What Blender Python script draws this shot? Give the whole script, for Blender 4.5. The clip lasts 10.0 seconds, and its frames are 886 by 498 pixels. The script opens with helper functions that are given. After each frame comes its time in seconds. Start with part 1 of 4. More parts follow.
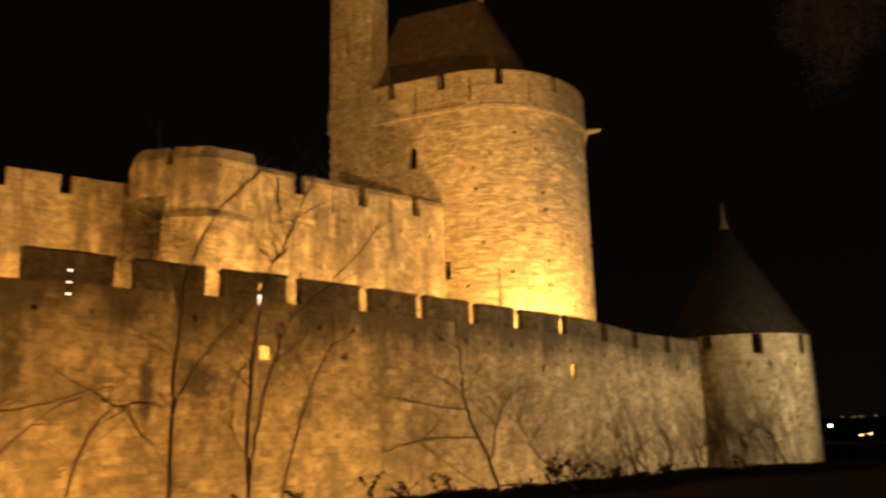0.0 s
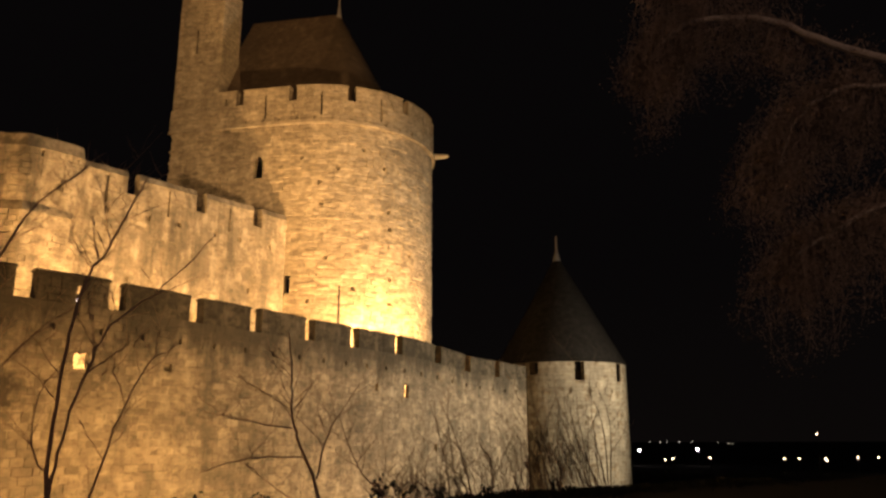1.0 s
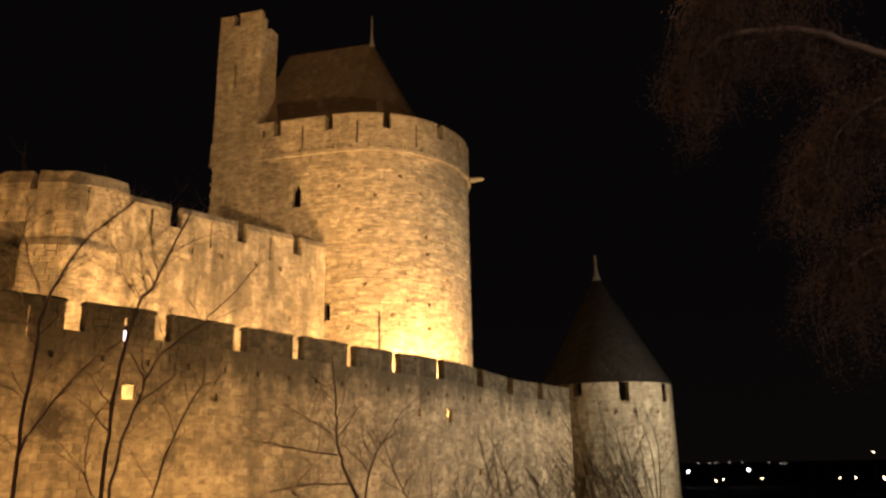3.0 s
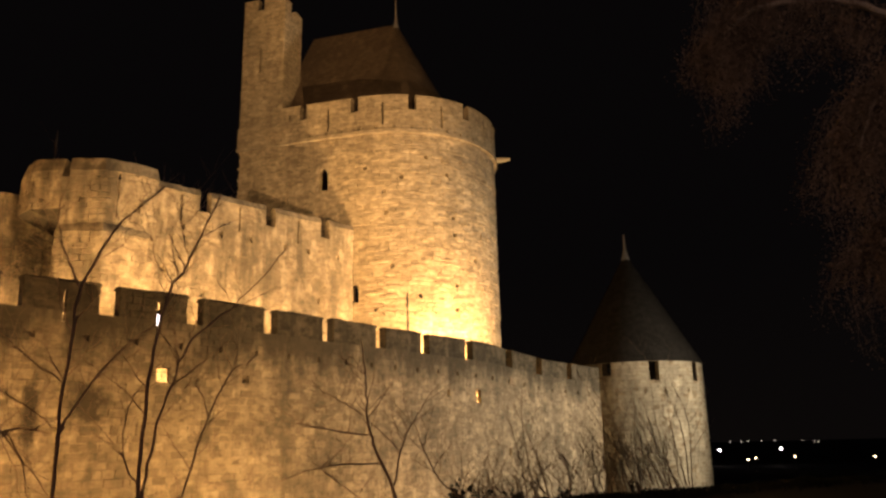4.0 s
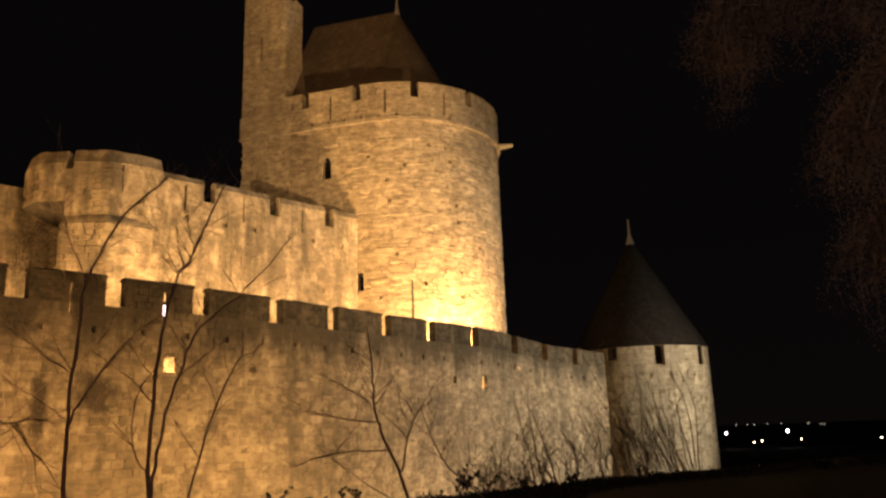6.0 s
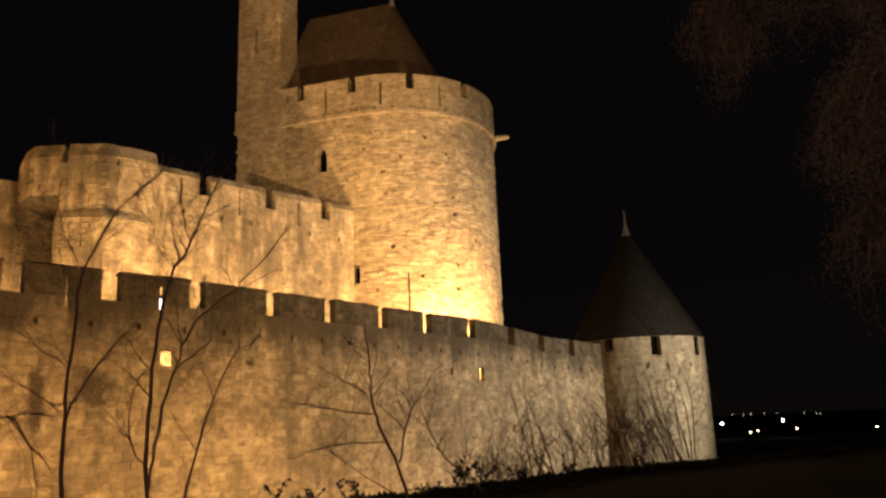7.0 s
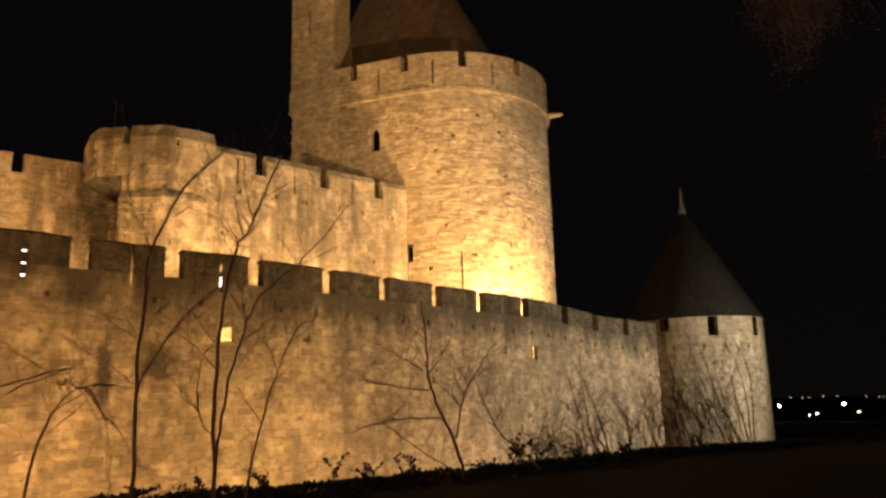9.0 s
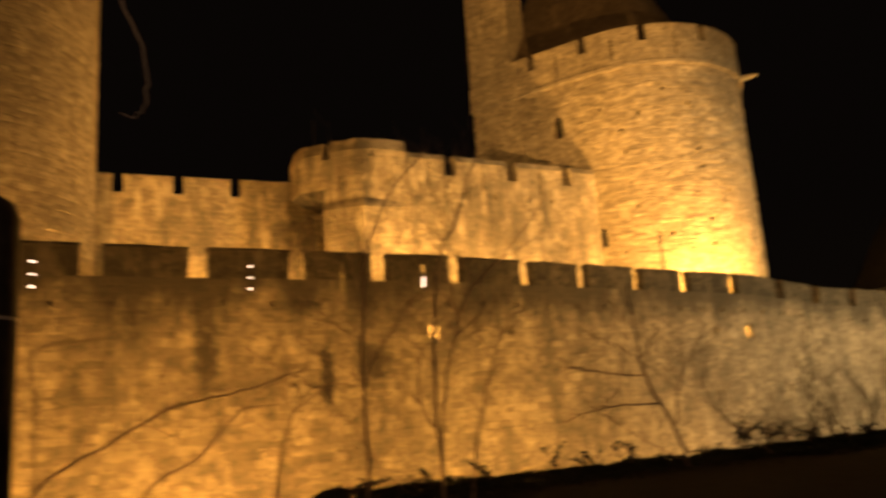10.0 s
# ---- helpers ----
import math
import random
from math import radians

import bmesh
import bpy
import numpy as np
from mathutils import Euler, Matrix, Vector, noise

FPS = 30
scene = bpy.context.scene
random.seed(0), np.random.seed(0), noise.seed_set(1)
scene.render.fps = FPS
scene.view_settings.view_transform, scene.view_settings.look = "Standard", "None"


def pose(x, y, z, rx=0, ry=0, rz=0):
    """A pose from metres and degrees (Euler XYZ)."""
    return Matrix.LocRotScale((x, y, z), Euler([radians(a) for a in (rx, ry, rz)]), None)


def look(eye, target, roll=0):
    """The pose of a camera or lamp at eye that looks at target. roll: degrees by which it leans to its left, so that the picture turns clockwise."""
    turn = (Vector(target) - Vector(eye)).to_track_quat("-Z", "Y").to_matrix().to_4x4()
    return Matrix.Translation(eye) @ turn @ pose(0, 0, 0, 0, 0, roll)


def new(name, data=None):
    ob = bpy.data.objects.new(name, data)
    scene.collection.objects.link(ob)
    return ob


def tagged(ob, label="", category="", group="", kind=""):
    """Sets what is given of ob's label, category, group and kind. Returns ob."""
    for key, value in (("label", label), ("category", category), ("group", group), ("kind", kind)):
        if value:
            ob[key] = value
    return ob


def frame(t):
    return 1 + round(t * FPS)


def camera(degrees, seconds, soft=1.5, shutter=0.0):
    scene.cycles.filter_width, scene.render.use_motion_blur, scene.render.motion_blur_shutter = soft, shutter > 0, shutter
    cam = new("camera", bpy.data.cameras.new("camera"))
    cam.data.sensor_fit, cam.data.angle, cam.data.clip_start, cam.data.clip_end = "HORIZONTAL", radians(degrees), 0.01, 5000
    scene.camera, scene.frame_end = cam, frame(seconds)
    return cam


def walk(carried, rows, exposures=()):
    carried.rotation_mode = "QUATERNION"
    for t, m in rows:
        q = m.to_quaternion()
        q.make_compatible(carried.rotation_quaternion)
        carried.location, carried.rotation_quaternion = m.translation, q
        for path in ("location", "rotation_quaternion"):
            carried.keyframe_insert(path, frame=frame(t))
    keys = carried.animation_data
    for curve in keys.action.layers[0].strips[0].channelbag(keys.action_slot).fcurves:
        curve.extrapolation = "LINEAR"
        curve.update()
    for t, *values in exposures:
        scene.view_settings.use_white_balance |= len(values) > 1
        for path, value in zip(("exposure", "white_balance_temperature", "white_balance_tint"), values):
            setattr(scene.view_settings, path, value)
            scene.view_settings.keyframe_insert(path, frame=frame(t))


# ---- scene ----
# ---- camera: held in the hand, turning on the spot ----
cam = camera(59.6, 10.0, soft=2.6, shutter=0.5)
walk(cam, [
    (0.0, pose(0.002, 0.005, 1.597, 102.72, 1.25, 6.62)),
    (0.5, pose(0.019, -0.001, 1.613, 103.07, 0.43, -1.17)),
    (1.0, pose(0.049, 0.006, 1.632, 103.89, 0.11, -5.56)),
    (1.5, pose(0.040, 0.003, 1.633, 105.13, 0.54, -5.42)),
    (2.0, pose(0.012, -0.001, 1.628, 106.32, 0.99, -3.54)),
    (2.5, pose(0.008, -0.004, 1.627, 106.71, 0.99, -3.09)),
    (2.7, pose(0.008, -0.004, 1.627, 106.36, 0.98, -2.91)),
    (3.8, pose(0.006, -0.006, 1.622, 104.44, 1.31, -0.68)),
    (4.0, pose(0.005, -0.006, 1.621, 104.31, 1.29, -0.29)),
    (4.5, pose(-0.011, -0.003, 1.617, 104.15, 1.30, 0.45)),
    (5.0, pose(-0.025, -0.006, 1.611, 103.94, 1.31, 1.01)),
    (5.5, pose(-0.021, 0.0, 1.610, 103.73, 1.44, 0.92)),
    (6.0, pose(0.0, 0.001, 1.611, 103.39, 1.96, 0.20)),
    (6.2, pose(0.002, 0.001, 1.610, 103.24, 2.10, 0.10)),
    (7.3, pose(0.004, 0.0, 1.601, 102.63, 2.33, 0.01)),
    (7.5, pose(0.0, 0.0, 1.600, 102.50, 2.30, 0.00)),
    (8.0, pose(-0.070, -0.003, 1.580, 102.35, 2.43, 0.90)),
    (8.5, pose(-0.082, -0.006, 1.565, 101.79, 2.24, 2.06)),
    (9.0, pose(-0.111, -0.002, 1.568, 101.41, 1.56, 3.70)),
    (9.5, pose(-0.194, 0.0, 1.560, 101.04, 1.69, 7.57)),
    (9.8, pose(-0.265, 0.0, 1.553, 101.25, 2.75, 13.30)),
    (10.0, pose(-0.301, 0.0, 1.549, 101.45, 3.84, 18.45)),
], exposures=[(0.0, -0.2, 10000, 11), (0.7, 0.0, 6650, 12), (9.0, 0.0, 6650, 12), (9.5, 0.0, 7400, 12), (10.0, -0.14, 11000, 12)])

# ---- night sky and floodlights ----
world = bpy.data.worlds.new("night")
scene.world = world
world.use_nodes = True
wn, wl = world.node_tree.nodes, world.node_tree.links
way = wn.new("ShaderNodeSeparateXYZ")
wl.new(wn.new("ShaderNodeTexCoord").outputs["Generated"], way.inputs[0])
glow_band = wn.new("ShaderNodeValToRGB")
glow_band.color_ramp.elements[0].position, glow_band.color_ramp.elements[0].color = 0.0, (0.0031, 0.0024, 0.0022, 1)
glow_band.color_ramp.elements[1].position, glow_band.color_ramp.elements[1].color = 0.22, (0.0021, 0.0017, 0.0018, 1)
wl.new(way.outputs["Z"], glow_band.inputs[0])
wl.new(glow_band.outputs[0], wn["Background"].inputs[0])
world.node_tree.nodes["Background"].inputs[1].default_value = 1.0


def flood(name, eye, target, watts, colour, degrees, radius=0.25, blend=0.6):
    d = bpy.data.lights.new(name, "SPOT")
    d.energy, d.color, d.spot_size, d.spot_blend, d.shadow_soft_size = watts, colour, radians(degrees), blend, radius
    ob = new(name, d)
    ob.matrix_world = look(eye, target)
    return ob


SODIUM = (1.0, 0.52, 0.175)
WARM = (1.0, 0.555, 0.20)
AMBER = (1.0, 0.585, 0.25)
PALE = (1.0, 0.81, 0.57)
flood("floodlight_tower", (2.6, 42.6, 3.6), (0.2, 46.6, 6.6), 34000, WARM, 106, radius=1.0, blend=0.95)
flood("floodlight_flank", (-7.2, 38.4, 3.6), (-9.0, 41.2, 8.0), 3400, WARM, 150)
flood("floodlight_curtain", (-9.2, 35.6, 3.6), (-11.6, 38.4, 8.0), 6400, WARM, 150)
flood("floodlight_bastion", (-13.4, 30.4, 3.6), (-16.4, 34.9, 9.0), 7600, WARM, 150)
flood("floodlight_west", (-25.2, 25.8, 3.6), (-27.0, 30.6, 9.0), 5300, SODIUM, 150)
flood("floodlight_gate", (-22.0, 19.0, 3.8), (-29.0, 25.0, 14.0), 3200, SODIUM, 130)
flood("floodlight_ditch_gate", (-17.6, 9.6, -1.9), (-20.5, 12.8, 0.5), 2900, SODIUM, 172)
flood("floodlight_ditch", (-10.6, 16.4, -2.0), (-14.2, 19.8, 0.5), 2600, SODIUM, 172)
flood("floodlight_ditch_far", (-2.4, 23.4, -2.0), (-6.4, 26.8, 0.5), 2950, WARM, 172)
flood("floodlight_ditch_end", (3.4, 31.0, -2.0), (-0.6, 35.0, 0.5), 850, AMBER, 172)
flood("floodlight_terrace", (3.0, -4.0, 7.5), (-7.6, 49.0, 19.0), 29000, AMBER, 40, blend=0.75)
flood("floodlight_bank", (4.0, 15.0, 0.35), (-7.0, 49.0, 22.0), 31000, AMBER, 28, blend=0.8)
flood("floodlight_corner", (30.0, 35.5, 3.2), (5.0, 44.5, 5.0), 31000, PALE, 76, blend=0.9)
# unseen fill lamp behind the camera, added to brighten the trees and bank
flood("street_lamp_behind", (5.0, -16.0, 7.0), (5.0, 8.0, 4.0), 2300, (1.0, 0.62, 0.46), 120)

# ---- materials ----


def mat(name):
    m = bpy.data.materials.new(name)
    m.use_nodes = True
    return m, m.node_tree.nodes, m.node_tree.links, m.node_tree.nodes["Principled BSDF"]


def ramp(nodes, stops):
    r = nodes.new("ShaderNodeValToRGB")
    while len(r.color_ramp.elements) < len(stops):
        r.color_ramp.elements.new(0.5)
    for e, (p, c) in zip(r.color_ramp.elements, stops):
        e.position, e.color = p, (*c, 1)
    return r


def noise_tex(nodes, links, source, scale, detail=6.0, rough=0.6, stretch=(1, 1, 1)):
    mp = nodes.new("ShaderNodeMapping")
    mp.inputs["Scale"].default_value = stretch
    links.new(source, mp.inputs["Vector"])
    n = nodes.new("ShaderNodeTexNoise")
    n.inputs["Scale"].default_value, n.inputs["Detail"].default_value, n.inputs["Roughness"].default_value = scale, detail, rough
    links.new(mp.outputs["Vector"], n.inputs["Vector"])
    return n.outputs["Fac"]


def mix(nodes, links, kind, fac, a, b):
    m = nodes.new("ShaderNodeMix")
    m.data_type, m.blend_type = "RGBA", kind
    for sock, v in ((m.inputs[0], fac), (m.inputs[6], a), (m.inputs[7], b)):
        if isinstance(v, bpy.types.NodeSocket):
            links.new(v, sock)
        elif isinstance(v, (int, float)):
            sock.default_value = v
        else:
            sock.default_value = (*v, 1)
    return m.outputs[2]


def stone(name, light, dark, stain, stain_amount=0.8, single=False, streak=0.6, upper_tone=None, block=0.75, spots=(), grain_amount=1.0, relief=0.035, run=0.42, bloom=0.6):
    """Weathered limestone: a slight tint for each block, grain, blotches of patina, runs of water, a darker tone in
    tongues above a height.
    """
    m, nodes, links, bsdf = mat(name)
    pos = nodes.new("ShaderNodeNewGeometry")
    where = pos.outputs["Position"]
    tint = nodes.new("ShaderNodeObjectInfo").outputs["Random"] if single else pos.outputs["Random Per Island"]
    mid = tuple(0.5 * (a + b) for a, b in zip(light, dark))
    base = ramp(nodes, [(0.0, tuple(v * 0.80 for v in dark)), (0.22, dark), (0.5, mid), (0.8, mid), (0.92, light), (1.0, tuple(v * 1.15 for v in light))])
    links.new(tint, base.inputs[0])
    c = mix(nodes, links, "MIX", block, mid, base.outputs[0])
    grain = ramp(nodes, [(0.36, (0.52, 0.50, 0.46)), (0.50, (1.0, 0.99, 0.97)), (0.62, (1.38, 1.35, 1.28))])
    links.new(noise_tex(nodes, links, where, 2.2, 8, 0.68, (1, 1, 2.0)), grain.inputs[0])
    c = mix(nodes, links, "MULTIPLY", grain_amount, c, grain.outputs[0])

    def patch(scale, lo, hi, amount, colour, c, stretch=(1, 1, 1)):
        r = ramp(nodes, [(lo, (0, 0, 0)), (hi, (1, 1, 1))])
        links.new(noise_tex(nodes, links, where, scale, 7, 0.62, stretch), r.inputs[0])
        a = nodes.new("ShaderNodeMath")
        a.operation = "MULTIPLY"
        a.inputs[1].default_value = amount
        links.new(r.outputs[0], a.inputs[0])
        return mix(nodes, links, "MIX", a.outputs[0], c, colour)

    c = patch(0.32, 0.46, 0.57, stain_amount * 0.7, stain, c)
    c = patch(1.15, 0.50, 0.61, stain_amount * 0.75, stain, c)
    c = patch(1.1, 0.50, 0.64, streak, tuple(v * 0.75 for v in stain), c, (1, 1, 0.10))
    c = patch(1.5, 0.53, 0.68, bloom, tuple(min(0.75, v * 1.4) for v in light), c, (1, 1, run))
    if upper_tone:
        z0, z1, colour = upper_tone
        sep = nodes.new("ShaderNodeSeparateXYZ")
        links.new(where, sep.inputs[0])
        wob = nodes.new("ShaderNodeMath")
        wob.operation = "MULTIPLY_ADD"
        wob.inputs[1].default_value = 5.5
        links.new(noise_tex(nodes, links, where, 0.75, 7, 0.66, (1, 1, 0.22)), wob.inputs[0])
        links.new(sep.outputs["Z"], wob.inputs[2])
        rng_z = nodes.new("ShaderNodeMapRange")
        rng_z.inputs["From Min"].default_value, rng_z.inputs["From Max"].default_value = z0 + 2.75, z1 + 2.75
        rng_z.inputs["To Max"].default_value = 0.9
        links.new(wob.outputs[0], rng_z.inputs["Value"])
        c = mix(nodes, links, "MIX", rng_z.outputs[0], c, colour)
    for x, y, z, w, h in spots:
        mp = nodes.new("ShaderNodeMapping")
        mp.vector_type = "TEXTURE"
        mp.inputs["Location"].default_value, mp.inputs["Scale"].default_value = (x, y, z), (w, w, h)
        links.new(where, mp.inputs["Vector"])
        far = nodes.new("ShaderNodeVectorMath")
        far.operation = "LENGTH"
        links.new(mp.outputs["Vector"], far.inputs[0])
        torn = nodes.new("ShaderNodeMath")
        torn.operation = "MULTIPLY_ADD"
        torn.inputs[1].default_value = 2.4
        links.new(noise_tex(nodes, links, where, 2.6, 8, 0.7), torn.inputs[0])
        links.new(far.outputs["Value"], torn.inputs[2])
        r = nodes.new("ShaderNodeMapRange")
        r.inputs["From Min"].default_value, r.inputs["From Max"].default_value = 2.3, 1.7
        r.inputs["To Max"].default_value = 0.92
        links.new(torn.outputs[0], r.inputs["Value"])
        c = mix(nodes, links, "MIX", r.outputs[0], c, tuple(v * 0.6 for v in stain))
    links.new(c, bsdf.inputs["Base Color"])
    bsdf.inputs["Roughness"].default_value = 0.92
    bsdf.inputs["Specular IOR Level"].default_value = 0.12
    bump = nodes.new("ShaderNodeBump")
    bump.inputs["Strength"].default_value, bump.inputs["Distance"].default_value = 1.0, relief
    links.new(noise_tex(nodes, links, where, 6.0, 9, 0.72), bump.inputs["Height"])
    links.new(bump.outputs["Normal"], bsdf.inputs["Normal"])
    return m


def plain(name, colour, rough=0.8, metal=0.0, scale=14.0, depth=0.35):
    m, nodes, links, bsdf = mat(name)
    co = nodes.new("ShaderNodeNewGeometry").outputs["Position"]
    g = ramp(nodes, [(0.3, tuple(v * (1 - depth) for v in colour)), (0.7, tuple(v * (1 + depth) for v in colour))])
    links.new(noise_tex(nodes, links, co, scale, 6, 0.65), g.inputs[0])
    links.new(g.outputs[0], bsdf.inputs["Base Color"])
    bsdf.inputs["Roughness"].default_value, bsdf.inputs["Metallic"].default_value = rough, metal
    return m


def glow(name, colour, strength):
    m, nodes, links, bsdf = mat(name)
    bsdf.inputs["Base Color"].default_value = (*colour, 1)
    bsdf.inputs["Emission Color"].default_value = (*colour, 1)
    bsdf.inputs["Emission Strength"].default_value = strength
    return m


OUT_TONES = ((0.47, 0.395, 0.285), (0.27, 0.228, 0.166), (0.13, 0.113, 0.088))
# z from, z to, colour: darker above, ragged along the lower edge
OUT_UPPER_TONE = (4.2, 5.5, (0.075, 0.067, 0.052))
OUT_SPOTS = ((-10.45, 23.5, 3.05, 0.75, 0.75), (-11.55, 22.35, 2.75, 0.28, 1.3), (-14.1, 19.7, 3.5, 0.35, 1.5))
M_OUTER = stone("rubble_limestone", *OUT_TONES, 0.5, run=0.8, bloom=0.35, streak=0.4, grain_amount=0.5, upper_tone=OUT_UPPER_TONE, spots=OUT_SPOTS)
M_OUTER_ONE = stone("rubble_limestone_block", *OUT_TONES, 0.5, run=0.8, bloom=0.35, streak=0.4, grain_amount=0.5, single=True, upper_tone=OUT_UPPER_TONE, spots=OUT_SPOTS)
# darker stone for the outer merlons, slit bars and the bastion's underside
M_PARAPET = stone("dark_limestone", (0.14, 0.122, 0.092), (0.09, 0.08, 0.06), (0.05, 0.045, 0.036), 0.85)
TOW_TONES = ((0.44, 0.375, 0.28), (0.34, 0.29, 0.21), (0.20, 0.168, 0.125))
M_TOWER = stone("tower_limestone", *TOW_TONES, 0.45, run=2.2, streak=0.2, block=0.95, grain_amount=0.6)
M_TOWER_ONE = stone("tower_limestone_block", *TOW_TONES, 0.45, run=2.2, single=True, streak=0.2, block=0.95, grain_amount=0.6)
CUR_TONES = ((0.46, 0.39, 0.285), (0.33, 0.275, 0.195), (0.16, 0.136, 0.10))
M_CURTAIN = stone("curtain_limestone", *CUR_TONES, 0.85, streak=0.8, grain_amount=0.5)
M_CURTAIN_ONE = stone("curtain_limestone_block", *CUR_TONES, 0.85, single=True, streak=0.8, grain_amount=0.5)
M_CORNER = stone("corner_tower_limestone", (0.48, 0.44, 0.34), (0.40, 0.365, 0.285), (0.24, 0.22, 0.172), 0.35, streak=0.35, grain_amount=0.3, relief=0.014)
M_MORTAR = stone("mortar", *CUR_TONES, 0.7)
M_MORTAR_OUT = stone("old_mortar", *OUT_TONES, streak=0.35, upper_tone=OUT_UPPER_TONE, spots=OUT_SPOTS)
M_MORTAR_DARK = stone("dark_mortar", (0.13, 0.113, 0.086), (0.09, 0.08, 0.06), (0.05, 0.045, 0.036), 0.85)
M_FRAME = stone("window_dressing", (0.50, 0.43, 0.33), (0.44, 0.38, 0.29), (0.32, 0.27, 0.20), 0.4)
M_TILE = stone("roof_tile", (0.17, 0.128, 0.09), (0.14, 0.105, 0.074), (0.11, 0.082, 0.06), 0.5, streak=0.4, block=0.3, grain_amount=0.5, relief=0.012)
M_SLATE = stone("roof_slate", (0.036, 0.034, 0.033), (0.024, 0.023, 0.022), (0.028, 0.026, 0.025), 0.4, streak=0.3)
M_LEAD = plain("lead", (0.45, 0.44, 0.42), 0.5, 0.3)
M_IRON = plain("dark_iron", (0.05, 0.045, 0.04), 0.5, 0.6)
M_BARK = plain("bark", (0.24, 0.17, 0.12), 0.9, scale=40)
M_BARK_PALE = plain("pale_bark", (0.46, 0.41, 0.36), 0.9, scale=30)
M_LEAF = plain("ivy_leaf", (0.035, 0.04, 0.02), 0.7, scale=20)
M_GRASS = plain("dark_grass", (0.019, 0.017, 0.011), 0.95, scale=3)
M_DARK = plain("dark_inside", (0.02, 0.018, 0.015), 0.9)
M_LAMP = glow("street_lamp_light", (1.0, 0.86, 0.82), 24.0)
M_LAMP_WARM = glow("far_lamp_light", (1.0, 0.72, 0.45), 12.0)
M_LAMP_FAINT = glow("faint_lamp_light", (1.0, 0.85, 0.65), 1.2)
M_LANTERN = glow("lantern_light", (1.0, 0.80, 0.82), 4.5)
M_DEAD_LEAF = plain("withered_leaf", (0.075, 0.062, 0.04), 0.85, scale=20)
M_TREE_LEAF = plain("dry_leaf", (0.26, 0.20, 0.155), 0.85, scale=20)

# ---- mesh helpers ----


class Mesh:
    """Vertices and faces gathered by hand, quick for many pieces."""

    def __init__(self):
        self.v, self.f = [], []

    def quad(self, a, b, c, d):
        n = len(self.v)
        self.v += [tuple(a), tuple(b), tuple(c), tuple(d)]
        self.f.append((n, n + 1, n + 2, n + 3))

    def build(self, name, material, weld=0.0, smooth=False):
        me = bpy.data.meshes.new(name)
        me.from_pydata(self.v, [], self.f)
        if weld:
            bm = bmesh.new()
            bm.from_mesh(me)
            bmesh.ops.remove_doubles(bm, verts=bm.verts, dist=weld)
            bmesh.ops.recalc_face_normals(bm, faces=bm.faces)
            bm.to_mesh(me)
            bm.free()
        me.materials.append(material)
        if smooth:
            for p in me.polygons:
                p.use_smooth = True
        me.update()
        return me


def thing(name, label, category, kind="", group="", at=(0, 0, 0)):
    ob = new(name)
    ob.location = at
    return tagged(ob, label, category, group, kind)


def part(name, mesh, parent, label="", kind="", at=None):
    ob = new(name, mesh)
    ob.parent = parent
    if at is not None:
        ob.matrix_local = at
    return tagged(ob, label, kind=kind)


class Path:
    """A line on the plan, run so that its outer side lies on the right."""

    def __init__(self, pts, closed=False, lift=None):
        self.p = [Vector((x, y)) for x, y in pts]
        if closed:
            self.p.append(self.p[0].copy())
        self.s = [0.0]
        for a, b in zip(self.p, self.p[1:]):
            self.s.append(self.s[-1] + (b - a).length)
        self.length = self.s[-1]
        seg = [(b - a).normalized() for a, b in zip(self.p, self.p[1:])]
        self.t = []
        for i in range(len(self.p)):
            a = seg[i - 1] if i > 0 else (seg[-1] if closed else seg[0])
            b = seg[i] if i < len(seg) else (seg[0] if closed else seg[-1])
            self.t.append((a + b).normalized())
        self.lift = lift or (lambda s: 0.0)

    def at(self, s, z=0.0, out=0.0):
        s = min(max(s, 0.0), self.length)
        i = max(0, min(len(self.s) - 2, int(np.searchsorted(self.s, s, side="right")) - 1))
        k = (s - self.s[i]) / (self.s[i + 1] - self.s[i])
        p = self.p[i].lerp(self.p[i + 1], k)
        t = self.t[i].lerp(self.t[i + 1], k).normalized()
        return Vector((p.x + t.y * out, p.y - t.x * out, z + self.lift(s)))


def arc(cx, cy, r, a0, a1, n):
    return [(cx + r * math.cos(radians(a0 + (a1 - a0) * i / n)), cy + r * math.sin(radians(a0 + (a1 - a0) * i / n))) for i in range(n + 1)]


